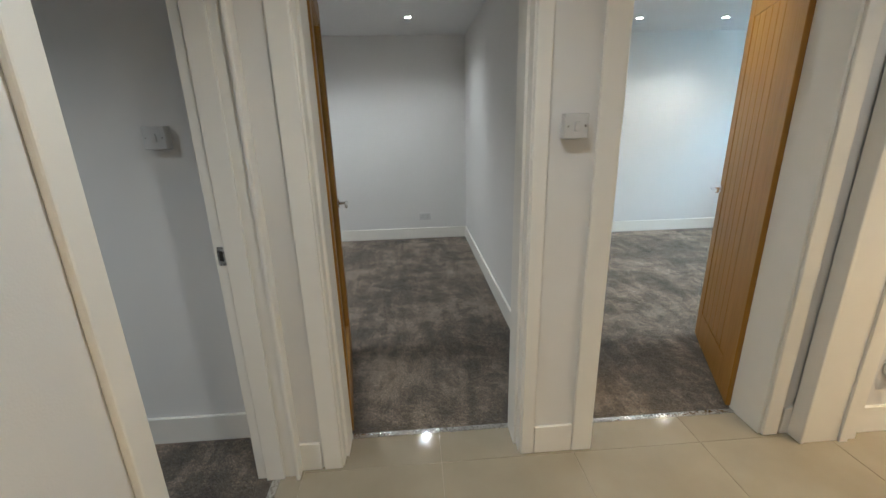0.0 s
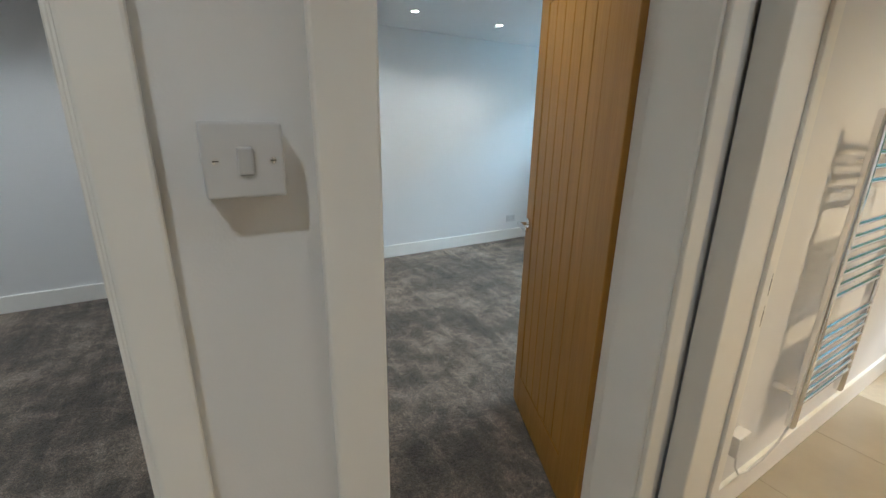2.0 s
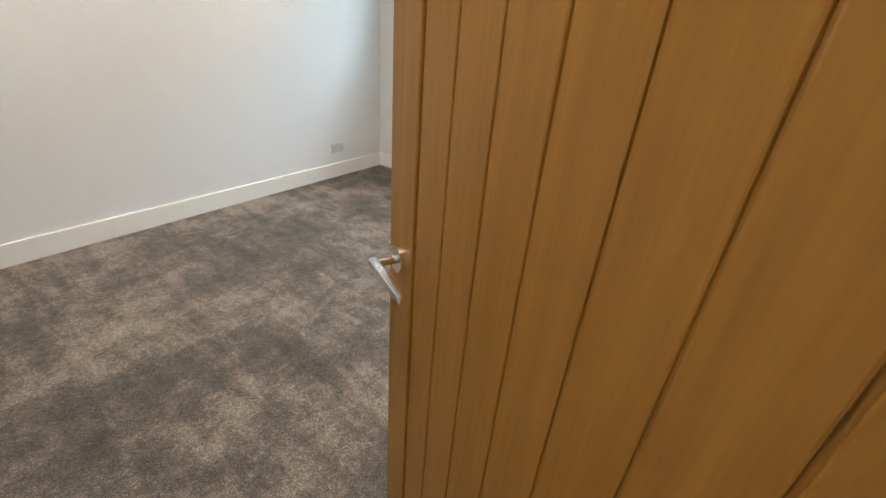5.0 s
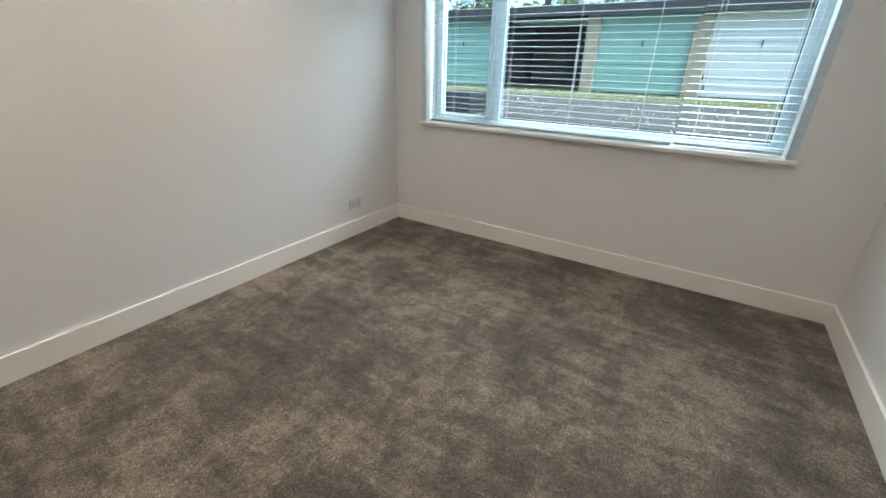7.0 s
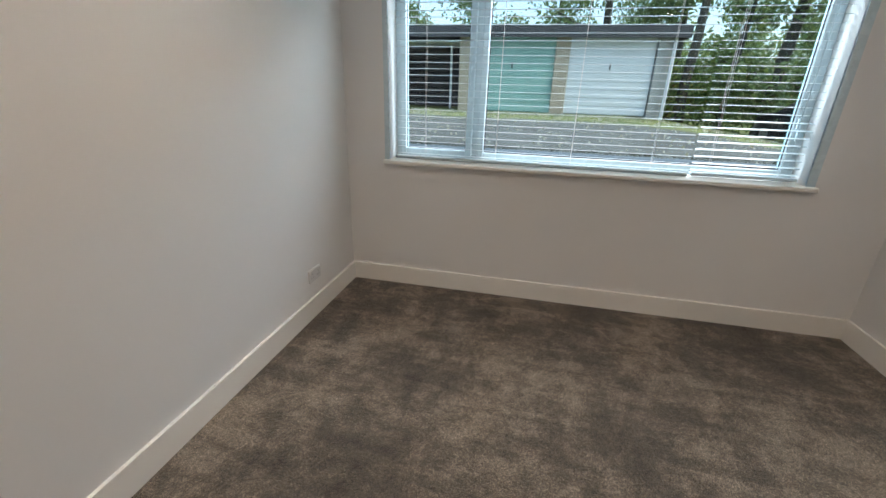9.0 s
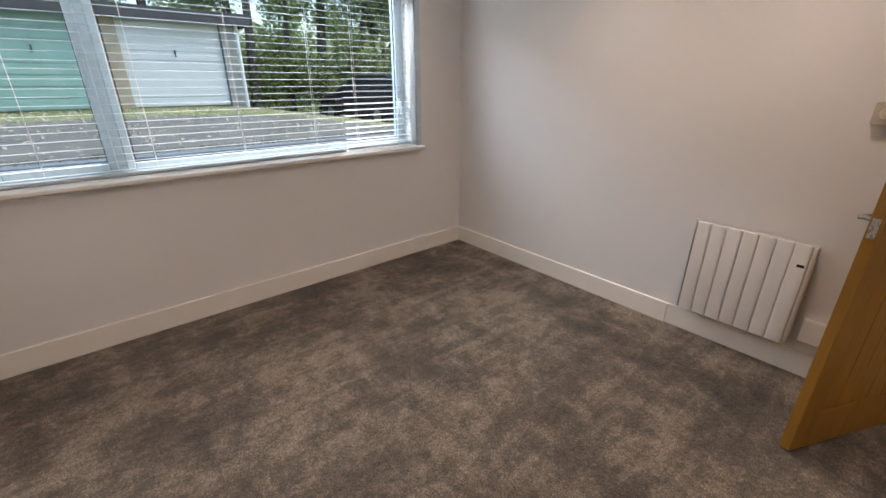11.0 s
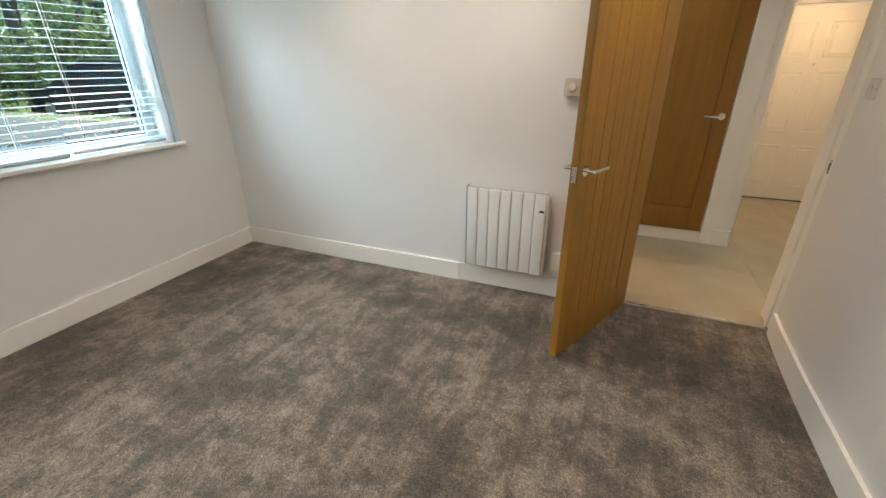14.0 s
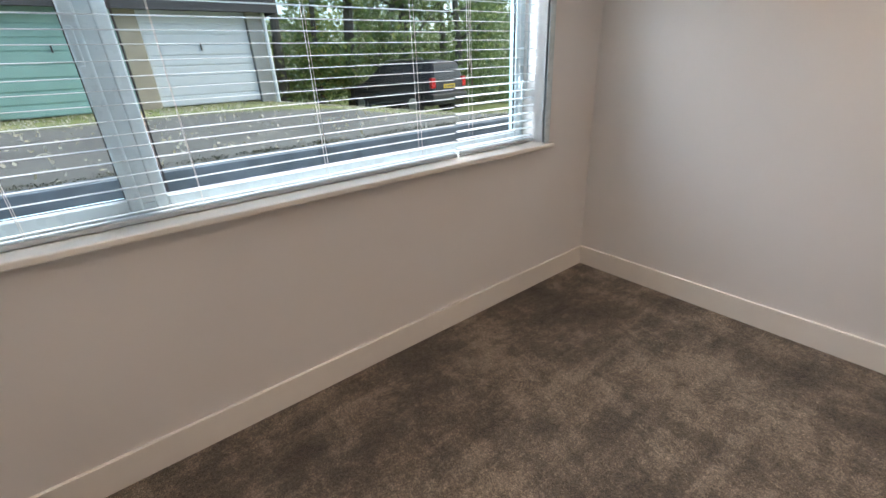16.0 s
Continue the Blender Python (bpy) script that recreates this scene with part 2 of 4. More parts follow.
road = kg.mix(road, kg.ramp(kg.noise(90), (0.35, (0.75, 0.75, 0.75)), (0.65, (1.15, 1.15, 1.15))), 0.7, "MULTIPLY")
green = kg.ramp(kg.noise(1.6, detail=6), (0.3, (0.075, 0.095, 0.018)), (0.5, (0.135, 0.165, 0.035)), (0.7, (0.19, 0.18, 0.06)))
kg.color(kg.mix(road, green, is_green))
kg.bump(kg.noise(70, detail=4), 0.5, 0.02)
ground_mat = kg.m


def leaf_mat(name, a, b, c):
    k = Mat(name, a, 0.55, Subsurface_Weight=0.0)
    tone = k.ramp(k.island(), (0.0, a), (0.5, b), (1.0, c))
    k.color(tone)
    tl, mx = k.n.new("ShaderNodeBsdfTranslucent"), k.n.new("ShaderNodeMixShader")
    mx.inputs["Fac"].default_value = 0.45
    k.l.new(tone, tl.inputs["Color"])
    k.l.new(k.p.outputs["BSDF"], mx.inputs[1])
    k.l.new(tl.outputs["BSDF"], mx.inputs[2])
    k.l.new(mx.outputs["Shader"], k.n["Material Output"].inputs["Surface"])
    return k.m


leaf_green = leaf_mat("autumn_tree_leaves", (0.095, 0.155, 0.06), (0.165, 0.25, 0.085), (0.26, 0.30, 0.10))
leaf_dark = leaf_mat("dark_evergreen_leaves", (0.085, 0.135, 0.06), (0.15, 0.21, 0.085), (0.22, 0.28, 0.11))
wall_edge_dark = leaf_mat("dark_wall_edge_leaves", (0.02, 0.024, 0.014), (0.035, 0.04, 0.02), (0.06, 0.06, 0.03))
litter_mat = leaf_mat("fallen_leaves", (0.40, 0.37, 0.29), (0.55, 0.52, 0.44), (0.36, 0.31, 0.19))

# ---- mesh helpers ----


def box(bm, x0, x1, y0, y1, z0, z1, bevel=0.0, seg=2):
    """Adds a box, with rounded edges if bevel is given."""
    vs = bmesh.ops.create_cube(bm, size=1)["verts"]
    for v in vs:
        v.co = Vector((x0 + (v.co.x + 0.5) * (x1 - x0), y0 + (v.co.y + 0.5) * (y1 - y0), z0 + (v.co.z + 0.5) * (z1 - z0)))
    if bevel:
        es = list({e for v in vs for e in v.link_edges})
        bmesh.ops.bevel(bm, geom=es, offset=bevel, segments=seg, affect="EDGES", profile=0.5)
    return bm


def rod(bm, a, b, r, r2=None, seg=16):
    """Adds a capped round rod from a to b."""
    a, b = Vector(a), Vector(b)
    m = Matrix.Translation((a + b) / 2) @ (b - a).to_track_quat("Z", "Y").to_matrix().to_4x4()
    bmesh.ops.create_cone(bm, cap_ends=True, segments=seg, radius1=r, radius2=r if r2 is None else r2, depth=(b - a).length, matrix=m)
    return bm


def profile(bm, pts, z0, z1):
    """Adds an upright prism over a plan polygon."""
    lo = [bm.verts.new((x, y, z0)) for x, y in pts]
    hi = [bm.verts.new((x, y, z1)) for x, y in pts]
    n = len(pts)
    bm.faces.new(hi)
    bm.faces.new(lo[::-1])
    for i in range(n):
        bm.faces.new((lo[i], lo[(i + 1) % n], hi[(i + 1) % n], hi[i]))
    return bm


def tube(bm, pts, r, seg=8):
    """Adds a round tube along a line of points."""
    rings = []
    pts = [Vector(p) for p in pts]
    for i, p in enumerate(pts):
        d = (pts[min(i + 1, len(pts) - 1)] - pts[max(i - 1, 0)]).normalized()
        u = d.orthogonal().normalized()
        if rings:
            u = (last - last.dot(d) * d).normalized()
        last = u
        w = d.cross(u)
        rr = r[i] if isinstance(r, (list, tuple)) else r
        rings.append([bm.verts.new(p + rr * (math.cos(k * math.tau / seg) * u + math.sin(k * math.tau / seg) * w)) for k in range(seg)])
    for A, B in zip(rings, rings[1:]):
        for k in range(seg):
            bm.faces.new((A[k], A[(k + 1) % seg], B[(k + 1) % seg], B[k]))
    bm.faces.new(rings[0][::-1])
    bm.faces.new(rings[-1])
    return bm


def mesh_of(name, bm, material, smooth=False):
    bmesh.ops.recalc_face_normals(bm, faces=bm.faces)
    me = bpy.data.meshes.new(name)
    bm.to_mesh(me)
    bm.free()
    me.materials.append(material)
    if smooth:
        for p in me.polygons:
            p.use_smooth = True
        me.set_sharp_from_angle(angle=radians(40))
    return me


def part(name, bm, material, parent, label="", smooth=False):
    ob = new(name, mesh_of(name, bm, material, smooth))
    ob.parent = parent
    return tagged(ob, label)


def thing(name, m, label, category, group="", kind=""):
    ob = new(name)
    ob.empty_display_size = 0.05
    ob.matrix_world = m
    return tagged(ob, label, category, group, kind)


def solid(name, bm, material, label="", category="", group="", kind="structure", smooth=False):
    return tagged(new(name, mesh_of(name, bm, material, smooth)), label, category, group, kind)


def B(*dims, **kw):
    return box(bmesh.new(), *dims, **kw)


def boxes(*rows):
    bm = bmesh.new()
    for r in rows:
        box(bm, *r)
    return bm

# ---- the place in numbers ----
CEIL = 2.40
HALL_N = 2.585          # hall face of the wall with the two bedroom doors
BED_S, BED_N, BED_W, BED_E = 2.835, 6.223, 2.212, 6.115
A_E, A_N, A_W = 2.075, 6.312, -1.2
C_N, C_E, HALL_W = 2.82, 0.69, 0.855
BATH_N, BATH_W, BATH_E, BATH_S = 2.56, 3.39, 6.0, 0.2
CUP_Y, COR_E, FRONT_Y = 1.41, 2.17, -0.35
HEAD = 2.06             # door heads
SK, SKT = 0.138, 0.018  # skirting

# ---- floors, ceilings, walls ----
solid("floor_bedroom", boxes((BED_W - 0.02, BED_E + 0.02, 2.75, BED_N + 0.02, -0.12, 0.0)), carpet, "taupe grey twist pile carpet with brushed marks", "carpet")
solid("floor_second_bedroom", boxes((A_W - 0.02, A_E + 0.02, 2.93, A_N + 0.02, -0.12, 0.0), (C_E + 0.2, A_E + 0.02, 2.75, 2.93, -0.12, 0.0)), carpet, "taupe grey twist pile carpet with brushed marks", "carpet")
solid("floor_side_room", boxes((-2.0, 0.77, -0.4, C_N + 0.02, -0.12, 0.0)), carpet, "taupe grey twist pile carpet", "carpet")
hall_floor = solid("floor_hall", boxes((0.772, 6.1, -0.5, 2.748, -0.12, -0.0025)), grout, "polished beige porcelain tiles with thin joints", "tiled floor")
solid("ceiling", boxes((-2.1, 6.4, -0.7, 6.6, CEIL, CEIL + 0.15)), ceiling_paint, "flat white painted plaster ceiling", "ceiling")

solid("wall_north", boxes((A_E + 0.06, BED_E + 0.3, BED_N, BED_N + 0.25, -0.1, CEIL), (A_W - 0.2, A_E + 0.06, A_N, A_N + 0.161, -0.1, CEIL)), wall_paint, "matt white painted plaster wall", "wall")
solid("wall_partition", profile(bmesh.new(), ((A_E, 2.60), (2.130, 2.60), (2.130, 2.8005), (2.170, 2.8005), (2.186, 3.0), (2.203, 3.4), (2.243, BED_N + 0.1), (A_E, BED_N + 0.1)), -0.1, CEIL), wall_paint, "matt white painted partition wall", "wall")
solid("wall_second_bedroom_west", boxes((A_W - 0.15, A_W, 2.6, A_N + 0.1, -0.1, CEIL)), wall_paint, "matt white painted plaster wall", "wall")

# window wall with its opening
WY0, WY1, WZ0, WZ1 = 3.325, 5.905, 0.955, 2.17
solid("wall_east", boxes((BED_E, 6.366, 2.6, WY0, -0.1, CEIL), (BED_E, 6.366, WY1, BED_N + 0.002, -0.1, CEIL), (BED_E, 6.366, WY0, WY1, -0.1, WZ0 - 0.02), (BED_E, 6.366, WY0, WY1, WZ1, CEIL)), wall_paint, "matt white painted plaster window wall", "wall")

# south wall of the bedrooms, seen from the hall too, with both door openings
DA0, DA1, DB0, DB1 = 1.05, 1.832, 2.167, 2.986
solid("wall_south", boxes(
    (A_W - 0.15, C_E - 0.001, C_N, 2.93, -0.1, CEIL),
    (C_E, DA0 - 0.03, HALL_N, 2.93, -0.1, CEIL),
    (DA0 - 0.03, DA1 + 0.03, HALL_N, 2.80, HEAD + 0.03, CEIL),
    (DA1 + 0.03, DB0 - 0.03, HALL_N, 2.80, -0.1, CEIL),
    (DB0 - 0.03, DB1 + 0.03, HALL_N, 2.775, HEAD + 0.03, CEIL),
    (DB1 + 0.03, 3.075, HALL_N, 2.775, -0.1, CEIL),
    (3.075, 3.128, HALL_N, BED_S, -0.1, CEIL),
    (3.128, 3.24, 2.605, BED_S, -0.1, CEIL),
    (3.24, BED_E, BATH_N, BED_S, -0.1, CEIL)), wall_paint, "matt white painted plaster wall", "wall")
# wall between hall and the side room, door near its north end
solid("wall_hall_west", boxes((C_E, HALL_W, -0.5, 1.75, -0.1, CEIL), (C_E, HALL_W, 1.75, HALL_N, HEAD + 0.03, CEIL)), wall_paint, "matt white painted plaster wall", "wall")
# wall with the bathroom doorway
solid("wall_bathroom_west", boxes((3.24, BATH_W, 2.531, BATH_N, -0.1, CEIL), (3.135, BATH_W, 1.70, 2.531, HEAD + 0.03, CEIL), (3.135, BATH_W, CUP_Y - 0.1, 1.70, -0.1, CEIL)), wall_paint, "matt white painted plaster wall", "wall")
solid("wall_bathroom_east", boxes((BATH_E, 6.42, 2.37, 2.6, -0.1, CEIL), (BATH_E, 6.42, BATH_S, 1.30, -0.1, CEIL), (BATH_E, 6.42, 1.30, 2.37, -0.1, 1.0), (BATH_E, 6.42, 1.30, 2.37, 2.15, CEIL)), wall_paint, "cream painted plaster wall", "wall")
solid("wall_bathroom_south", boxes((3.39, 6.42, BATH_S - 0.15, BATH_S, -0.1, CEIL)), wall_paint, "cream painted plaster wall", "wall")
# cupboard front in the hall, and the corridor behind it
CU0, CU1, CUZ = 2.385, 3.085, 0.11
solid("wall_cupboard", boxes((COR_E, CU0 - 0.012, CUP_Y - 0.1, CUP_Y, 0, CEIL), (CU1 + 0.012, 3.135, CUP_Y - 0.1, CUP_Y, 0, CEIL), (CU0 - 0.012, CU1 + 0.012, CUP_Y - 0.1, CUP_Y, HEAD + 0.012, CEIL), (CU0 - 0.012, CU1 + 0.012, CUP_Y - 0.1, CUP_Y, 0, CUZ - 0.006), (COR_E, COR_E + 0.1, FRONT_Y - 0.1, CUP_Y - 0.1, 0, CEIL)), trim_paint, "white painted cupboard surround", "wall")
solid("wall_cupboard_back", boxes((COR_E + 0.1, 3.39, 0.75, 0.85, 0, CEIL)), wall_paint, "plain white wall", "wall")
solid("wall_front", boxes((0.6, 1.0, FRONT_Y - 0.15, FRONT_Y, -0.1, CEIL), (1.84, COR_E + 0.1, FRONT_Y - 0.15, FRONT_Y, -0.1, CEIL), (1.0, 1.84, FRONT_Y - 0.15, FRONT_Y, 2.0, CEIL)), wall_paint, "matt white painted plaster wall", "wall")
solid("wall_side_room", boxes((-2.1, -2.0, -0.5, C_N, -0.1, CEIL), (-2.0, C_E, -0.5, -0.4, -0.1, CEIL)), wall_paint, "matt white painted plaster wall", "wall")


def skirting(name, *rows):
    bm = bmesh.new()
    for r in rows:
        box(bm, *r, 0.0, SK, bevel=0.003, seg=2)
    return solid(name, bm, trim_paint, "white satin painted square-edged skirting board", "skirting board")


skirting("baseboard_bedroom_north", (BED_W, BED_E, BED_N - SKT, BED_N))
skirting("baseboard_bedroom_east", (BED_E - SKT, BED_E, BED_S + SKT, BED_N - SKT))
solid("baseboard_bedroom_west", profile(bmesh.new(), ((2.1715, 2.803), (2.188, 2.803), (2.204, 3.0), (2.221, 3.4), (2.2595, BED_N - SKT), (2.2415, BED_N - SKT), (2.204, 3.4), (2.187, 3.0)), 0.0, SK), trim_paint, "white satin painted square-edged skirting board", "skirting board")
skirting("baseboard_bedroom_south", (4.10, BED_E, BED_S, BED_S + SKT))
skirting("baseboard_behind_heater", (3.07, 4.10, BED_S, BED_S + 0.008))
skirting("baseboard_second_bedroom", (A_W, A_E - SKT, A_N - SKT, A_N), (A_E - SKT, A_E, 2.81, A_N))
skirting("baseboard_side_room", (-2.0, C_E, C_N - SKT, C_N))
skirting("baseboard_hall", (0.866, 0.957, HALL_N - 0.014, HALL_N), (1.898, 2.069, HALL_N - 0.014, HALL_N), (3.08, 3.127, HALL_N - 0.012, HALL_N))
skirting("baseboard_bathroom", (BATH_W, BATH_E, BATH_N - SKT, BATH_N))
skirting("baseboard_corridor", (2.172, 2.30, CUP_Y, CUP_Y + 0.016), (COR_E - 0.016, COR_E, FRONT_Y, CUP_Y + 0.016))


def flat_trim(name, *rows):
    bm = bmesh.new()
    for r in rows:
        box(bm, *r, bevel=0.005, seg=2)
    return solid(name, bm, trim_paint, "white satin painted door architrave", "architrave")


AT = 0.017
for nm, x0, x1, out, out2 in (("trim_door_second_bedroom", DA0, DA1, 0.085, 0.064), ("trim_door_bedroom", DB0, DB1, 0.096, 0.08)):
    flat_trim(nm, (x0 - out, x0 - 0.006, HALL_N - AT, HALL_N, 0, HEAD + 0.08), (x1 + 0.006, x1 + out2, HALL_N - AT, HALL_N, 0, HEAD + 0.08), (x0 - 0.006, x1 + 0.006, HALL_N - AT, HALL_N, HEAD + 0.006, HEAD + 0.08))
flat_trim("trim_door_side_room", (HALL_W, HALL_W + AT, 1.735, 1.80, 0, HEAD + 0.08), (HALL_W, HALL_W + AT, 2.52, HALL_N - 0.001, 0, HEAD + 0.08), (HALL_W, HALL_W + AT, 1.80, 2.52, HEAD + 0.0, HEAD + 0.08))
flat_trim("trim_door_bathroom", (3.116, 3.135, 2.500, 2.574, 0, HEAD + 0.08), (3.118, 3.135, 1.62, 1.70, 0, HEAD + 0.08), (3.118, 3.135, 1.70, 2.500, HEAD, HEAD + 0.08))
flat_trim("trim_cupboard", (COR_E + 0.06, CU0 - 0.01, CUP_Y, CUP_Y + 0.012, 0.0, HEAD + 0.09), (CU0 - 0.01, CU1 + 0.01, CUP_Y, CUP_Y + 0.012, HEAD + 0.012, HEAD + 0.09))


def lining(name, rows, label="white satin painted door lining with stop"):
    bm = bmesh.new()
    for r in rows:
        box(bm, *r, bevel=0.002, seg=1)
    return tagged(new(name, mesh_of(name, bm, trim_paint)), label, "door frame", kind="structure")


lining("door_frame_1", ((DB0 - 0.03, DB0, HALL_N - 0.001, 2.80, 0, HEAD + 0.03), (DB1, DB1 + 0.03, HALL_N - 0.001, 2.776, 0, HEAD + 0.03), (DB0, DB1, HALL_N - 0.001, 2.776, HEAD, HEAD + 0.03), (DB0, DB0 + 0.013, 2.70, 2.735, 0, HEAD), (DB1 - 0.006, DB1, HALL_N - 0.001, 2.735, 0, HEAD), (DB0 + 0.013, DB1 - 0.006, 2.70, 2.735, HEAD - 0.013, HEAD)))
lining("door_frame_2", ((DA0 - 0.03, DA0, HALL_N - 0.001, 2.80, 0, HEAD + 0.03), (DA1, DA1 + 0.03, HALL_N - 0.001, 2.80, 0, HEAD + 0.03), (DA0, DA1, HALL_N - 0.001, 2.80, HEAD, HEAD + 0.03), (DA0, DA0 + 0.013, HALL_N + 0.05, 2.755, 0, HEAD), (DA1 - 0.013, DA1, HALL_N + 0.05, 2.755, 0, HEAD), (DA0 + 0.013, DA1 - 0.013, HALL_N + 0.05, 2.755, HEAD - 0.013, HEAD)))
lining("door_frame_3", ((C_E - 0.001, HALL_W, 2.545, 2.584, 0, HEAD + 0.03), (C_E - 0.001, HALL_W, 1.75, 1.78, 0, HEAD + 0.03), (C_E - 0.001, HALL_W, 1.78, 2.545, HEAD, HEAD + 0.03), (C_E + 0.04, HALL_W - 0.05, 2.532, 2.545, 0, HEAD)))
lining("door_frame_4", ((3.134, BATH_W + 0.001, 2.507, 2.530, 0, HEAD + 0.03), (3.134, BATH_W + 0.001, 1.70, 1.73, 0, HEAD + 0.03), (3.134, BATH_W + 0.001, 1.73, 2.507, HEAD, HEAD + 0.03), (3.30, 3.34, 2.495, 2.507, 0, HEAD)))
for nm, row in (("threshold_strip", (DB0 + 0.013, DB1, 2.732, 2.760, -0.004, 0.006)), ("threshold_strip", (DA0, DA1, 2.745, 2.772, -0.004, 0.006))):
    tagged(new(nm, mesh_of(nm, B(*row, bevel=0.004, seg=3), steel, True)), "polished aluminium strip between carpet and tiles", "threshold strip")
solid("threshold_side_room", B(0.755, 0.785, 1.78, 2.53, -0.004, 0.005), steel, "polished aluminium carpet strip", "threshold strip")

# ---- window ----
win = thing("window_1", pose(0, 0, 0), "white plastic framed window over garages", "window", kind="structure")
FX0, FX1 = 6.285, 6.355


def frame_ring(bm, y0, y1, z0, z1, w, x0, x1, wb=None):
    wb = w if wb is None else wb
    for r in ((y0, y0 + w, z0, z1), (y1 - w, y1, z0, z1), (y0 + w, y1 - w, z0, z0 + wb), (y0 + w, y1 - w, z1 - w, z1)):
        box(bm, x0, x1, *r, bevel=0.006, seg=2)
    return bm


MU = 5.325
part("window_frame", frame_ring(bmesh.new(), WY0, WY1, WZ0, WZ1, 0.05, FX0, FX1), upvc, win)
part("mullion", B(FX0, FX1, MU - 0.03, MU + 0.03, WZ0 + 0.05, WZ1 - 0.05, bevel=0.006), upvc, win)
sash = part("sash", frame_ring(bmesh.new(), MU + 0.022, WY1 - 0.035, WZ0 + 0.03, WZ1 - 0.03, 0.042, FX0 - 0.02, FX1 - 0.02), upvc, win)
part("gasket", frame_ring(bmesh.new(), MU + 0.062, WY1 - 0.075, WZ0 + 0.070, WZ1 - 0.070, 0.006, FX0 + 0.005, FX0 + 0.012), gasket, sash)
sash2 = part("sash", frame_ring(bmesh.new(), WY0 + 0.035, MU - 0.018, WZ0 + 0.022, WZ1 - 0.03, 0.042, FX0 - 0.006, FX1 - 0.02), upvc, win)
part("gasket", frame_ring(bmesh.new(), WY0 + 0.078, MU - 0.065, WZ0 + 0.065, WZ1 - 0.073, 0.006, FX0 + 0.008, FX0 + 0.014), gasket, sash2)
for nm, row in (("pane", (FX0 + 0.016, FX0 + 0.022, MU + 0.062, WY1 - 0.075, WZ0 + 0.068, WZ1 - 0.068)), ("pane", (FX0 + 0.016, FX0 + 0.022, WY0 + 0.078, MU - 0.065, WZ0 + 0.065, WZ1 - 0.073))):
    part(nm, B(*row), glass, win, "window glass tinted for the cool daylight").visible_shadow = False
for yy, zz in ((MU + 0.05, 1.56), (WY0 + 0.06, 1.30)):
    hd = part("handle", boxes((FX0 - 0.035, FX0 - 0.02, yy - 0.012, yy + 0.012, zz - 0.03, zz + 0.03)), upvc, win)
    part("lever", box(bmesh.new(), FX0 - 0.052, FX0 - 0.036, yy - 0.009, yy + 0.009, zz - 0.10, zz + 0.012, bevel=0.004), upvc, hd)
part("window_sill", box(bmesh.new(), BED_E - 0.045, FX0, WY0 - 0.052, WY1 + 0.034, WZ0 - 0.022, WZ0 + 0.004, bevel=0.007, seg=3), trim_paint, win, "white painted window board")
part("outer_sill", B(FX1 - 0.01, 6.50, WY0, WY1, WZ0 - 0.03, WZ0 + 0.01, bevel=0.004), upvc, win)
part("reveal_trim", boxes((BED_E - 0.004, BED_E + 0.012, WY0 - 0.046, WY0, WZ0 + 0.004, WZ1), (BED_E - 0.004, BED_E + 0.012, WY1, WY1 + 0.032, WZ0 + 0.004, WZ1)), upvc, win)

# bathroom window, glimpsed as a reflection in its floor
bwin = thing("window_2", pose(0, 0, 0), "white plastic framed bathroom window", "window", kind="structure")
part("window_frame", frame_ring(bmesh.new(), 1.30, 2.37, 1.0, 2.15, 0.06, 6.2, 6.27), upvc, bwin)
part("pane", B(6.22, 6.226, 1.355, 2.315, 1.055, 2.095), glass, bwin, "window glass tinted for the cool daylight").visible_shadow = False

# ---- blinds ----


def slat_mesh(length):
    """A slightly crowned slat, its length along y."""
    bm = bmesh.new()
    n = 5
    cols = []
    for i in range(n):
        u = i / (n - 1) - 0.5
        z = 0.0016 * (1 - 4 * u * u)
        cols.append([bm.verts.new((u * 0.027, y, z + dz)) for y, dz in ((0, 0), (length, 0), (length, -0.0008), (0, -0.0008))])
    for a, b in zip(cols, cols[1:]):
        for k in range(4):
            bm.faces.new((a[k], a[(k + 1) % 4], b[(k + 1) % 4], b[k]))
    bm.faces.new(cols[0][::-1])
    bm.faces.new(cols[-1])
    return mesh_of("slat", bm, slat_backlit)


BX = 6.205


def blind(y0, y1, base, tilted, label, ladders):
    b = thing("venetian_blind", pose(BX, y0, base), label, "blind", "blinds in the bedroom window")
    me = slat_mesh(y1 - y0)
    k = 0
    z = 0.036
    while base + z < WZ1 - 0.05:
        s = new("slat", me)
        s.parent = b
        tilt = tilted(k)
        s.matrix_local = pose(0, 0, z, 0.12 * math.sin(k * 1.7), tilt, 0)
        z += 0.0432
        k += 1
    part("bottom_rail", box(bmesh.new(), -0.026, 0.026, 0.0, y1 - y0, 0.0, 0.020, bevel=0.006, seg=2), slat_backlit, b)
    part("head_rail", box(bmesh.new(), -0.028, 0.028, 0.0, y1 - y0, WZ1 - base - 0.045, WZ1 - base - 0.002, bevel=0.003), slat_backlit, b)
    for y in ladders:
        bm = bmesh.new()
        for dx in (-0.0148, 0.0148):
            tube(bm, [(dx, y, 0.015), (dx, y, WZ1 - base - 0.03)], 0.0011, 5)
        part("ladder_cord", bm, cord_white, b)
    return b


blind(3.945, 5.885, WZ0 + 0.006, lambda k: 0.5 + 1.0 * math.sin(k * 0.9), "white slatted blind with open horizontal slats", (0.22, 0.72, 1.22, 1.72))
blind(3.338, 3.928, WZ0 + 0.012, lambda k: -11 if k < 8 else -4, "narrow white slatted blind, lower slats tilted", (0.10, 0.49))
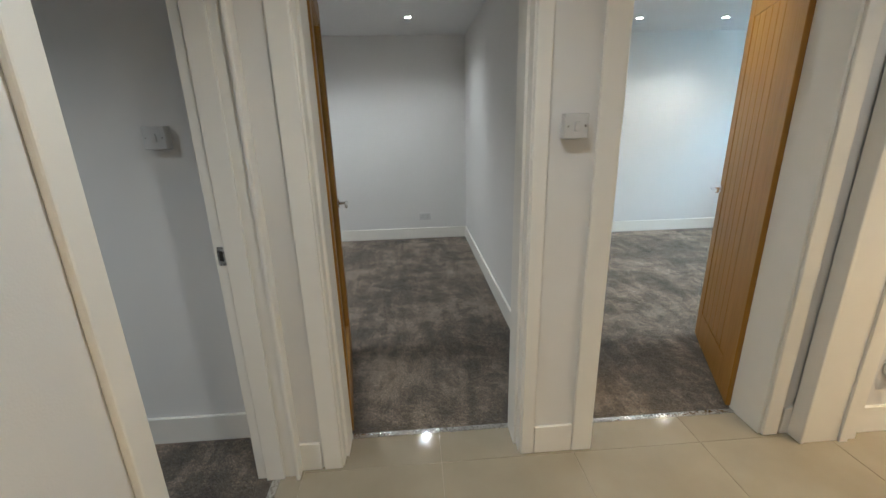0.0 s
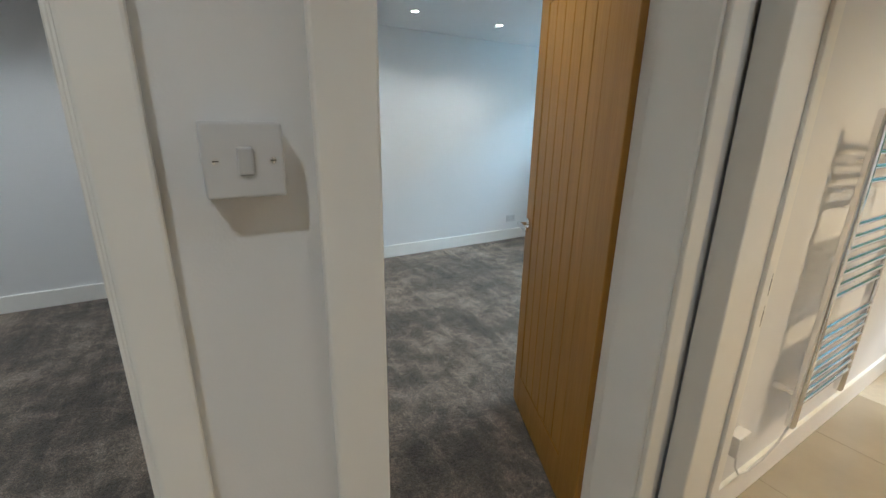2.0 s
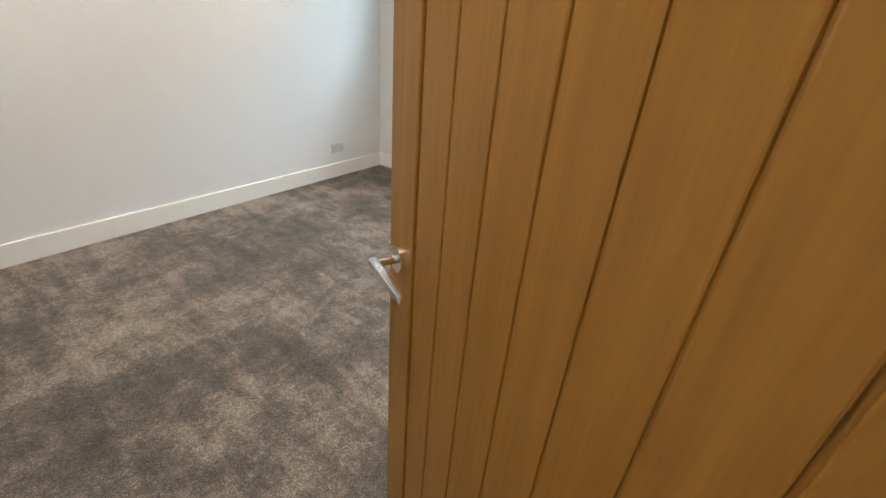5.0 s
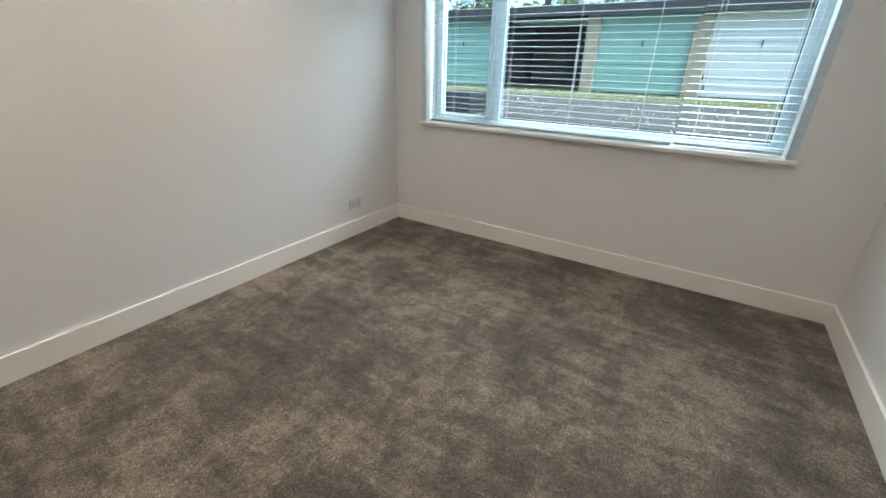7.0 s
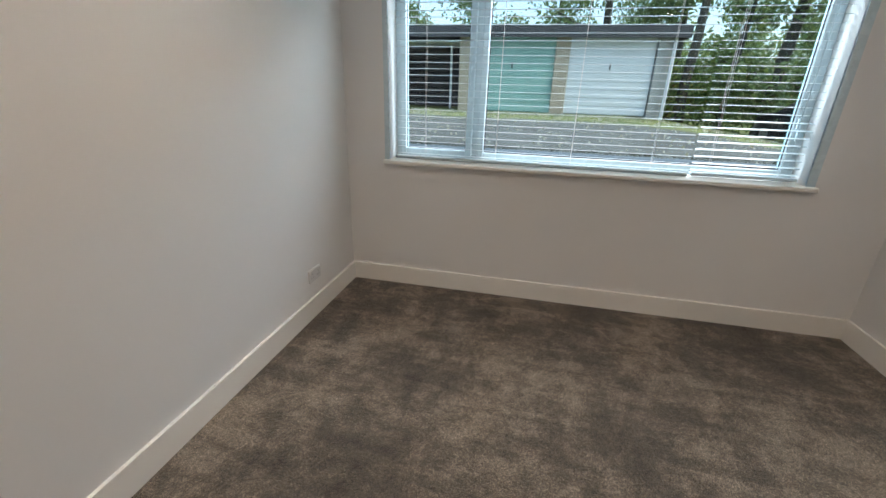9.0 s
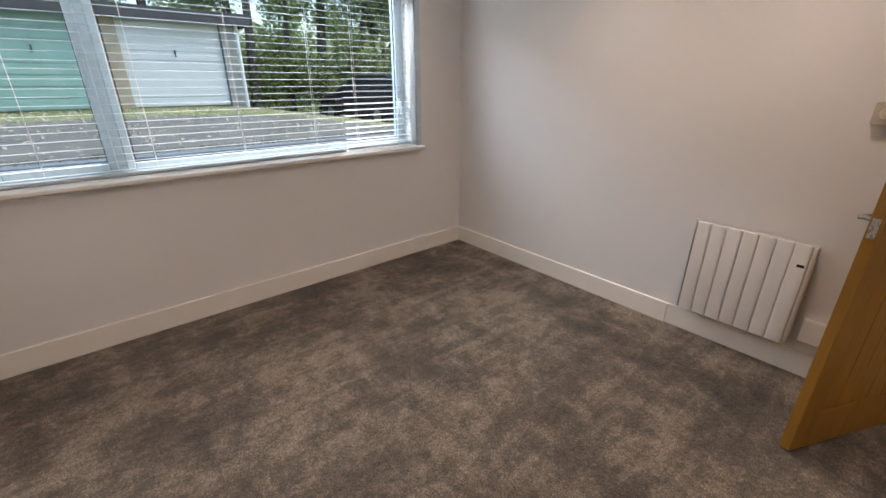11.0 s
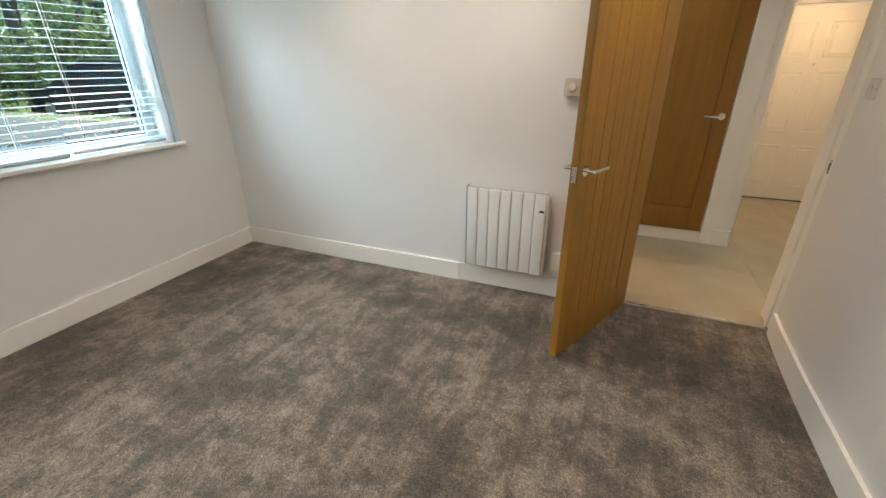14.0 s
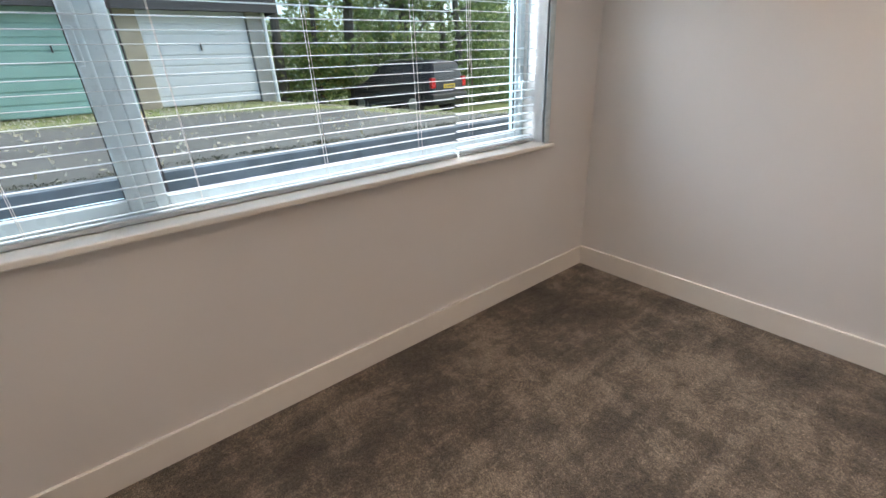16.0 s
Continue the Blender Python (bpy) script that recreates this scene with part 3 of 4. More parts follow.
wand = tagged(new("blind_wand", mesh_of("blind_wand", tube(bmesh.new(), [(6.170, 3.43, 1.27), (6.172, 3.425, 1.7), (6.176, 3.42, 2.13)], 0.0025, 8), upvc, True)), "clear plastic tilt wand hanging by the blind", "blind wand")

cord = thing("pull_cord", pose(6.172, 3.85, 1.38), "thin blind pull cord with two dark tassels", "blind cord")
part("cord", tube(bmesh.new(), [(0, 0.006, 0.03), (0.002, 0.004, 0.30), (0.006, 0.0, 0.74)], 0.0013, 6), cord_white, cord)
for y, z in ((0.008, 0.028), (-0.008, -0.03)):
    part("tassel", rod(bmesh.new(), (0, y, z), (0, y, z - 0.034), 0.0035, 0.0065, seg=12), hinge_metal, cord, "dark plastic tassel", True)
    part("strand", tube(bmesh.new(), [(0, y, z), (0.001, 0.005, 0.12)], 0.0010, 6), cord_white, cord)

# ---- doors ----
Z0 = 0.012


def lever_set(parent, s, z, face, toward, sign):
    """A lever handle on a round rose; face: offset of the door's face along local y, sign: which way is out."""
    bm = bmesh.new()
    rod(bm, (s, face, z), (s, face + sign * 0.009, z), 0.026, seg=28)
    rose = part("handle", bm, chrome, parent, "polished chrome lever handle", True)
    bm = bmesh.new()
    rod(bm, (s, face + sign * 0.009, z), (s, face + sign * 0.052, z), 0.0085, seg=16)
    box(bm, min(s - 0.009 * toward, s + 0.125 * toward), max(s - 0.009 * toward, s + 0.125 * toward), min(face + sign * 0.042, face + sign * 0.058), max(face + sign * 0.042, face + sign * 0.058), z - 0.009, z + 0.009, bevel=0.004, seg=3)
    part("lever", bm, chrome, rose, "", True)


def hinge(parent, z, face, sign):
    bm = bmesh.new()
    rod(bm, (-0.006, face + sign * 0.006, z - 0.05), (-0.006, face + sign * 0.006, z + 0.05), 0.0055, seg=12)
    box(bm, -0.003, 0.0, min(face, face - sign * 0.016), max(face, face - sign * 0.016), z - 0.045, z + 0.045)
    part("hinge", bm, hinge_metal, parent, "dull steel butt hinge", True)


def boarded_door(m, width, top, label):
    """An oak door of upright boards with grooves; local x runs from the hinge, y is the thickness, hall face at y = 0."""
    d = thing("door_1", m, label, "door", kind="structure")
    T = 0.040
    grooves = (0.172, 0.262, 0.352, 0.441, 0.530, 0.618, 0.704)
    r0, r1 = 0.20, 1.945
    part("hinge_stile", B(0, grooves[0] - 0.003, 0, T, Z0, top, bevel=0.003, seg=2), oak_veneer, d)
    part("lock_stile", B(grooves[-1] + 0.003, width, 0, T, Z0, top, bevel=0.003, seg=2), oak_veneer, d)
    part("bottom_rail", B(grooves[0] - 0.003, grooves[-1] + 0.003, 0.0005, T - 0.0005, Z0, r0), oak_veneer, d)
    part("top_rail", B(grooves[0] - 0.003, grooves[-1] + 0.003, 0.0005, T - 0.0005, r1, top), oak_veneer, d)
    part("core", B(grooves[0] - 0.003, grooves[-1] + 0.003, 0.0065, T - 0.0065, r0, r1), oak_veneer, d)
    for a, b in zip(grooves, grooves[1:]):
        bm = bmesh.new()
        box(bm, a + 0.0018, b - 0.0018, 0.003, 0.0105, r0 + 0.003, r1 - 0.003, bevel=0.003, seg=2)
        box(bm, a + 0.0018, b - 0.0018, T - 0.0105, T - 0.003, r0 + 0.003, r1 - 0.003, bevel=0.003, seg=2)
        part("board", bm, oak_board, d)
    lever_set(d, width - 0.046, 1.018, 0.0, -1, -1)
    lever_set(d, width - 0.046, 1.018, T, -1, 1)
    part("latch_plate", B(width - 0.0005, width + 0.0015, T / 2 - 0.012, T / 2 + 0.012, 0.965, 1.035), steel, d)
    for z in (0.30, 1.86):
        hinge(d, z, 0.0, -1)
    return d


ang_b = math.degrees(math.atan2(0.685, 0.334)) + 1.3
# the leaf turns about its hinge and stands wide open into the bedroom
leaf_b = boarded_door(pose(2.966, 2.779, 0, 0, 0, ang_b) @ pose(0, -0.04, 0), 0.803, 2.05, "oak cottage door with grooved boards, standing open")


def glazed_door(m, width, top, label):
    d = thing("door_2", m, label, "door", kind="structure")
    T, st, br = 0.040, 0.105, 0.215
    part("hinge_stile", B(0, st, 0, T, Z0, top, bevel=0.003), oak_veneer, d)
    part("lock_stile", B(width - st, width, 0, T, Z0, top, bevel=0.003), oak_veneer, d)
    part("bottom_rail", B(st, width - st, 0.0005, T - 0.0005, Z0, br), oak_veneer, d)
    part("top_rail", B(st, width - st, 0.0005, T - 0.0005, top - 0.11, top), oak_veneer, d)
    part("pane", B(st, width - st, T / 2 - 0.003, T / 2 + 0.003, br, top - 0.11), door_glass, d, "window glass tinted for the cool daylight panel").visible_shadow = False
    bm = bmesh.new()
    for y0, y1 in ((0.006, T / 2 - 0.003), (T / 2 + 0.003, T - 0.006)):
        for r in ((st, st + 0.012, br, top - 0.11), (width - st - 0.012, width - st, br, top - 0.11), (st + 0.012, width - st - 0.012, br, br + 0.012), (st + 0.012, width - st - 0.012, top - 0.122, top - 0.11)):
            box(bm, r[0], r[1], y0, y1, r[2], r[3])
    part("glazing_bead", bm, oak_board, d)
    lever_set(d, width - 0.05, 1.0, 0.0, -1, -1)
    lever_set(d, width - 0.05, 1.0, T, -1, 1)
    for z in (0.30, 1.86):
        hinge(d, z, T, 1)
    return d


ang_a = math.degrees(math.atan2(0.815, -0.118))
leaf_a = glazed_door(pose(1.066, 2.786, 0, 0, 0, ang_a), 0.815, 2.05, "oak door with a window glass tinted for the cool daylight panel, standing open")

# cupboard door
cd = thing("door_3", pose(CU0, CUP_Y - 0.028, 0), "closed oak cupboard door with one sunk panel, toned down for shade", "door", kind="structure")
W = CU1 - CU0
for nm, row in (("stile", (0, 0.105, 0, 0.036, CUZ, HEAD)), ("stile", (W - 0.105, W, 0, 0.036, CUZ, HEAD)), ("bottom_rail", (0.105, W - 0.105, 0.0005, 0.0355, CUZ, CUZ + 0.20)), ("top_rail", (0.105, W - 0.105, 0.0005, 0.0355, HEAD - 0.11, HEAD)), ("panel", (0.105, W - 0.105, 0.008, 0.024, CUZ + 0.20, HEAD - 0.11))):
    part(nm, B(*row, bevel=0.002, seg=1), oak_shade_toned, cd)
lever_set(cd, 0.055, 1.07, 0.036, 1, 1)

# front door at the corridor's end
fd = thing("door_4", pose(1.0, FRONT_Y - 0.06, 0), "white six-panel front door with chrome furniture", "door", kind="structure")
part("leaf", B(0.01, 0.83, 0.0, 0.04, 0.01, 1.99, bevel=0.002), trim_paint, fd)
for x0, x1 in ((0.12, 0.37), (0.47, 0.72)):
    for z0, z1 in ((0.16, 0.62), (0.76, 1.38), (1.50, 1.84)):
        pn = part("panel", frame_ring(bmesh.new(), 0, x1 - x0, 0, z1 - z0, 0.018, 0.0, 0.010), trim_paint, fd)
        pn.matrix_local = pose(x1, 0.036, z0, 0, 0, 90)
        part("field", B(x0 + 0.04, x1 - 0.04, 0.03, 0.048, z0 + 0.04, z1 - 0.04, bevel=0.006), trim_paint, fd)
part("spyhole", rod(bmesh.new(), (0.42, 0.04, 1.44), (0.42, 0.046, 1.44), 0.012), chrome, fd)
part("chain_plate", B(0.765, 0.79, 0.04, 0.052, 1.12, 1.20, bevel=0.003), steel, fd)
part("lock_plate", B(0.755, 0.80, 0.04, 0.05, 0.92, 1.06, bevel=0.003), steel, fd)
part("threshold", B(0.0, 0.84, -0.02, 0.05, -0.02, 0.012, bevel=0.003), fascia_mat, fd, "dark door threshold")
part("closer_bar", B(0.0, 0.84, 0.03, 0.062, 1.995, 2.05, bevel=0.002), trim_paint, fd)

# ---- bedroom fittings ----


def socket(m, label):
    s = thing("socket_outlet", m, label, "socket", "double sockets")
    part("plate", B(-0.073, 0.073, -0.010, 0.0, -0.043, 0.043, bevel=0.004, seg=3), socket_plastic, s)
    for x in (-0.036, 0.036):
        for dx, dz, w, h in ((0, 0.012, 0.004, 0.009), (-0.011, -0.012, 0.007, 0.004), (0.011, -0.012, 0.007, 0.004)):
            part("slot", B(x + dx - w / 2, x + dx + w / 2, -0.0112, -0.009, dz - h / 2, dz + h / 2), hole_black, s)
        part("rocker", B(x + (0.022 if x > 0 else -0.022) - 0.006, x + (0.022 if x > 0 else -0.022) + 0.006, -0.014, -0.009, 0.016, 0.034, bevel=0.002), plastic, s)
    return s


socket(pose(2.90, BED_N, 0.286), "white double socket low on a white wall")
socket(pose(5.51, BED_N, 0.286), "white double socket near the window corner")
socket(pose(1.545, A_N, 0.286), "white double socket on the far wall")


def light_switch(m, deep, label):
    s = thing("light_switch", m, label, "light switch", "light switches")
    if deep:
        part("back_box", B(-0.043, 0.043, -0.032, 0.0, -0.043, 0.043, bevel=0.003, seg=2), socket_plastic, s)
    o = -0.032 if deep else 0.0
    part("plate", B(-0.043, 0.043, o - 0.009, o - 0.0002, -0.043, 0.043, bevel=0.004, seg=3), socket_plastic, s)
    rk = box(bmesh.new(), -0.0085, 0.0085, -0.006, 0.002, -0.016, 0.016, bevel=0.0025, seg=2)
    r = part("rocker", rk, socket_plastic, s)
    r.matrix_local = pose(0, o - 0.009, 0, 7, 0, 0)
    for x in (-0.030, 0.030):
        bm = rod(bmesh.new(), (x, o - 0.0085, 0), (x, o - 0.0102, 0), 0.0038, seg=14)
        sc = part("screw", bm, steel, s, "", True)
        part("screw_slot", B(x - 0.0032, x + 0.0032, o - 0.0106, o - 0.0098, -0.0005, 0.0005), hole_black, sc)
    return s


light_switch(pose(1.984, HALL_N, 1.421), True, "white single rocker switch on a raised back box")
light_switch(pose(2.1815, 2.94, 1.345, 0, 0, 90), False, "white single rocker switch on the bedroom wall")
light_switch(pose(0.437, C_N, 1.413), True, "white rocker switch in the dim side room")


def strike(m, label):
    s = thing("strike_plate", m, label, "strike plate", "strike plates")
    part("plate", B(-0.012, 0.012, -0.0015, 0.0, -0.035, 0.035), steel, s)
    part("latch_hole", B(-0.007, 0.007, -0.0022, -0.001, -0.018, 0.02), hole_black, s)
    return s


strike(pose(0.712, 2.545, 1.005), "steel strike plate in a white door frame")
strike(pose(DB0, 2.762, 0.975, 0, 0, 90), "steel strike plate in a white door frame")
for z in (1.02, 0.915):
    strike(pose(3.365, 2.507, z), "steel strike plate in the bathroom door frame")

heater = thing("panel_heater", pose(4.022, BED_S + 0.008, 0.185), "white finned electric panel heater hung on the wall", "heater")
HH = 0.55
part("back_plate", B(-0.525, -0.004, 0.022, 0.078, 0.012, HH - 0.012), heater_gap, heater)
for i in range(7):
    x = -0.006 - i * 0.0735
    bm = bmesh.new()
    box(bm, x - 0.0712, x, 0.0785, 0.092 if i < 6 else 0.096, 0, HH, bevel=0.008, seg=3)
    part("fin", bm, heater_white, heater, "", True)
part("side_panel", B(-0.003, 0.0, 0.025, 0.094, 0.0, HH + 0.004), heater_gap, heater, "thin grey sheet for the shade of the edge gap")
part("control_end", box(bmesh.new(), -0.536, -0.516, 0.022, 0.085, 0.012, HH - 0.012, bevel=0.009, seg=3), heater_white, heater, "", True)
part("display", B(-0.508, -0.478, 0.0962, 0.0975, HH - 0.118, HH - 0.104), screen_black, heater, "small dark display")
for x in (-0.12, -0.42):
    part("wall_bracket", B(x - 0.012, x + 0.012, 0.0, 0.022, 0.18, 0.42), heater_gap, heater)
tagged(new("cable_box", mesh_of("cable_box", box(bmesh.new(), 3.255, 3.452, BED_S + 0.0005, BED_S + 0.032, 0.205, 0.330, bevel=0.004), trim_paint)), "white painted boxed connection above the skirting board", "cable box")
th = thing("thermostat", pose(3.437, BED_S, 1.335, 0, 0, 180), "ivory wall thermostat with a round dial", "thermostat")
part("case", B(-0.044, 0.044, -0.036, 0.0, -0.046, 0.046, bevel=0.005, seg=3), aged_plastic, th)
part("dial", rod(bmesh.new(), (0, -0.036, 0.002), (0, -0.046, 0.002), 0.024, 0.021, seg=28), dial_plastic, th, "cream dial", True)

# ---- bathroom fittings ----
rail = thing("towel_rail", pose(0, 2.475, 0), "chrome ladder towel rail on a cream wall", "towel rail")
for x in (3.80, 4.285):
    part("upright", box(bmesh.new(), x - 0.016, x + 0.016, -0.016, 0.016, 0.355, 1.535, bevel=0.008, seg=3), chrome, rail, "", True)
bars = [1.495 - 0.046 * i for i in range(5)] + [1.165 - 0.044 * i for i in range(7)] + [0.775 - 0.044 * i for i in range(8)]
for z in bars:
    part("bar", rod(bmesh.new(), (3.80, -0.006, z), (4.285, -0.006, z), 0.0105, seg=14), chrome, rail, "", True)
for x in (3.80, 4.285):
    for z in (1.375, 0.50):
        part("bracket", rod(bmesh.new(), (x, 0, z), (x, 0.085, z), 0.012, 0.017, seg=16), chrome, rail, "", True)
spur = thing("fused_spur", pose(3.535, BATH_N, 0.352), "white fused connection box low on the wall", "connection box")
part("box", B(-0.043, 0.043, -0.044, 0.0, -0.043, 0.043, bevel=0.004, seg=2), plastic, spur)
part("cable", tube(bmesh.new(), [(-0.004, -0.03, -0.04), (-0.002, -0.035, -0.10), (0.03, -0.04, -0.15), (0.10, -0.045, -0.165), (0.17, -0.06, -0.125), (0.23, -0.075, -0.06), (0.262, -0.083, 0.003)], 0.0042, 8), plastic, spur, "white flex")

# ---- corridor heater ----
sh = thing("storage_heater", pose(2.05, 0.45, 0), "slim white storage heater against the corridor wall", "heater")
part("body", B(0.0, 0.118, 0.0, 0.58, 0.03, 0.66, bevel=0.006), heater_white, sh)
part("top_grille", B(-0.004, 0.118, -0.004, 0.584, 0.66, 0.685, bevel=0.004), heater_white, sh)

# ---- recessed ceiling lamps ----


def downlight(x, y, energy, color, label, group, soft=0.035):
    d = thing("downlight", pose(x, y, CEIL), label, "ceiling light", group)
    bm = bmesh.new()
    n = 32
    rings = [[bm.verts.new((r * math.cos(k * math.tau / n), r * math.sin(k * math.tau / n), z)) for k in range(n)] for r, z in ((0.044, -0.0005), (0.043, -0.005), (0.035, -0.006), (0.031, -0.001))]
    for a, b in zip(rings, rings[1:]):
        for k in range(n):
            bm.faces.new((a[k], a[(k + 1) % n], b[(k + 1) % n], b[k]))
    part("bezel", bm, chrome, d, "chrome ring", True)
    part("lens", rod(bmesh.new(), (0, 0, -0.0005), (0, 0, -0.002), 0.0305, seg=28), lamp_face, d, "glowing lamp face")
    sp = lamp("downlight_beam", "SPOT", Matrix.Translation((x, y, CEIL - 0.012)), energy, color)
    sp.data.spot_size, sp.data.spot_blend, sp.data.shadow_soft_size = radians(140), 1.0, soft
    return d


WARM, WARMER, NEUTRAL, BEDROOM = (1.0, 0.95, 0.87), (1.0, 0.69, 0.37), (1.0, 0.96, 0.90), (1.0, 0.905, 0.775)
# the lamps at 2.84, 3.43 and at x 5.57 are added as fill
for x, y, k in ((2.84, 5.57, 0.85), (3.75, 5.57, 0.6), (4.66, 5.57, 0.8), (5.57, 5.57, 0.18), (2.84, 3.43, 0.6), (3.75, 3.43, 0.74), (4.66, 3.43, 0.65), (5.57, 3.43, 0.12)):
    downlight(x, y, SPOT_BED * k, BEDROOM, "small recessed ceiling lamp with chrome ring, in rows partly added", "bedroom ceiling lamps")
# the pair at x -0.40 is unseen, added to carry the rows on
for x, y in ((1.425, 5.47), (0.51, 5.49), (-0.40, 5.49), (0.51, 3.56), (-0.40, 3.56)):
    downlight(x, y, SPOT_BED * 0.56, NEUTRAL, "small recessed ceiling lamp with chrome ring, in rows partly added", "second bedroom ceiling lamps")
# hall lamps are placed unseen; the one at 2.99 is added fill
for x, y, k in ((1.45, 1.85, 1.08), (2.99, 1.84, 0.48), (1.5, 0.15, 1.8)):
    downlight(x, y, SPOT_HALL * k, WARM if y > 1 else WARMER, "small recessed ceiling lamp added unseen in the hall", "hall ceiling lamps")
# unseen lamp added to brighten the side room
downlight(-0.4, 1.6, SPOT_BED * 1.05, NEUTRAL, "small recessed ceiling lamp added unseen to brighten the side room", "")
for x, y in ((3.95, 1.55), (5.0, 1.55)):
    downlight(x, y, SPOT_BATH, WARMER, "small recessed ceiling lamp in the bathroom", "bathroom ceiling lamps", 0.14)

# unseen block added above the flat, which only shades and reflects
solid("house_upper_storey", boxes((-2.3, 6.42, -0.8, 6.7, CEIL + 0.16, 6.2)), brick_mat, "unseen brick block added above the flat to shade and reflect", "wall")

# ---- outdoors ----
GX, GY = 16.2, 0.85


def ground_z(x, y):
    drop = max(0.0, min(7.0, 2.2 - y)) * 0.145
    return GY - 0.11 * max(0.0, (12.5 - x) / 4.1 if x < 12.5 else 0.0) - drop * min(1.0, max(0.0, (x - 8.4) / 3.0))


xs = [6.42, 8.36, 8.38] + [8.4 + 0.4 * i for i in range(30)] + [22, 26, 32, 45, 80, 200, 800]
ys = [-800, -200, -80, -40, -24] + [-16 + 0.5 * i for i in range(80)] + [26, 36, 60, 200, 800]
bm = bmesh.new()
rows_v = [[bm.verts.new((x, y, -0.12 if x < 8.37 else ground_z(x, y) + 0.02 * noise.noise((x * 0.8, y * 0.8, 0)))) for y in ys] for x in xs]
for a, b in zip(rows_v, rows_v[1:]):
    for i in range(len(ys) - 1):
        bm.faces.new((a[i], b[i], b[i + 1], a[i + 1]))
solid("ground", bm, ground_mat, "leaf-strewn tarmac lane with a mossy grass verge", "ground", smooth=True)
solid("retaining_wall", B(8.22, 8.42, -14, 18, -0.12, 0.78, bevel=0.01), block_mat, "dark weathered retaining wall below the lane", "retaining wall")
solid("ground_behind", boxes((-400, -2.2, -400, 400, -0.14, -0.12)), ground_mat, "plain ground behind the house", "ground")


def garage_door(parent, y0, y1, material, label, ribs):
    """An up-and-over door of horizontal ribs."""
    d = part("door", boxes((GX + 0.10, GX + 0.13, y0, y1, GY + 0.02, 2.83)), material, parent, label)
    n = ribs
    h = (2.80 - GY - 0.04) / n
    for i in range(n):
        part("rib", box(bmesh.new(), GX + 0.082, GX + 0.103, y0 + 0.01, y1 - 0.01, GY + 0.035 + i * h, GY + 0.035 + (i + 0.86) * h, bevel=0.006, seg=1), material, d)
    hz = GY + 1.20
    part("handle", box(bmesh.new(), GX + 0.04, GX + 0.085, (y0 + y1) / 2 - 0.015, (y0 + y1) / 2 + 0.015, hz - 0.02, hz + 0.14, bevel=0.004), gasket, d)
    return d


gar = thing("garage_block", pose(0, 0, 0), "row of flat-roofed lock-up garages with buff pillars", "garage")
for y0, y1 in ((12.5, 12.98), (9.95, 10.28), (7.02, 7.38), (4.31, 4.70)):
    part("pillar", box(bmesh.new(), GX, GX + 0.3, y0, y1, GY - 0.3, 2.84, bevel=0.012, seg=1), render_pillar, gar, "buff concrete pillar")
part("pillar", box(bmesh.new(), GX, GX + 0.3, 1.80, 2.10, GY - 0.3, 2.84, bevel=0.008, seg=1), end_concrete, gar, "grey concrete end post")
part("downpipe", rod(bmesh.new(), (GX - 0.05, 1.72, GY - 0.2), (GX - 0.05, 1.72, 2.84), 0.045), white_steel, gar)
garage_door(gar, 10.28, 12.5, teal_paint, "faded teal ribbed door", 8)
garage_door(gar, 4.70, 7.02, teal_paint, "faded teal ribbed door", 8)
garage_door(gar, 2.12, 4.31, white_steel, "white ribbed steel door", 9)
garage_door(gar, 12.98, 15.2, teal_paint, "faded teal ribbed door", 8)
part("side_wall", boxes((GX + 0.3, GX + 5.2, 1.66, 1.86, GY - 0.8, 2.84), (GX + 0.3, GX + 5.2, 15.2, 15.4, GY - 0.3, 2.84), (GX + 5.0, GX + 5.2, 1.86, 15.2, GY - 0.3, 2.84)), end_concrete, gar, "grey rendered wall")
# near-black walls and a sheet halfway in stand for the garage's shade
part("inner_wall", boxes((GX + 0.3, GX + 5.0, 9.9, 10.1, GY - 0.1, 2.84), (GX + 0.3, GX + 5.0, 7.0, 7.2, GY - 0.1, 2.84), (GX + 2.6, GX + 2.7, 7.2, 9.9, GY - 0.1, 2.84)), dark_void, gar, "open garage interior, its shade put in as near-black walls")
part("post", B(GX + 0.9, GX + 0.96, 7.78, 7.84, GY - 0.05, 2.72), white_steel, gar, "pale timber post inside the open garage")
part("raised_door", B(GX + 0.1, GX + 1.6, 7.4, 9.72, 2.70, 2.75), white_steel, gar, "door swung up under the roof")
part("roof", boxes((GX - 0.25, GX + 5.4, 1.45, 15.6, 2.98, 3.06)), felt, gar, "flat felt roof")
part("fascia", boxes((GX - 0.27, GX - 0.22, 1.43, 15.62, 2.80, 3.08), (GX - 0.25, GX + 5.4, 1.43, 1.47, 2.80, 3.08), (GX - 0.22, GX + 0.1, 1.47, 15.6, 2.84, 2.98)), fascia_mat, gar, "dark weathered fascia board")

# dark slatted crate near the lane
cr = thing("slatted_crate", pose(9.05, 7.25, ground_z(9.05, 7.25)), "dark slatted timber crate on the tarmac", "crate")
for i in range(4):
    part("slat", B(-0.35, 0.35, -0.36, 0.36, 0.02 + i * 0.075, 0.075 + i * 0.075, bevel=0.004, seg=1), fascia_mat, cr)

# ---- parked car ----
CARX, CARY = 15.6, -3.55
car = thing("parked_car", pose(CARX, CARY, ground_z(CARX, CARY) - 0.02, 0, 0, 9), "dark estate car parked on the lane verge", "car")


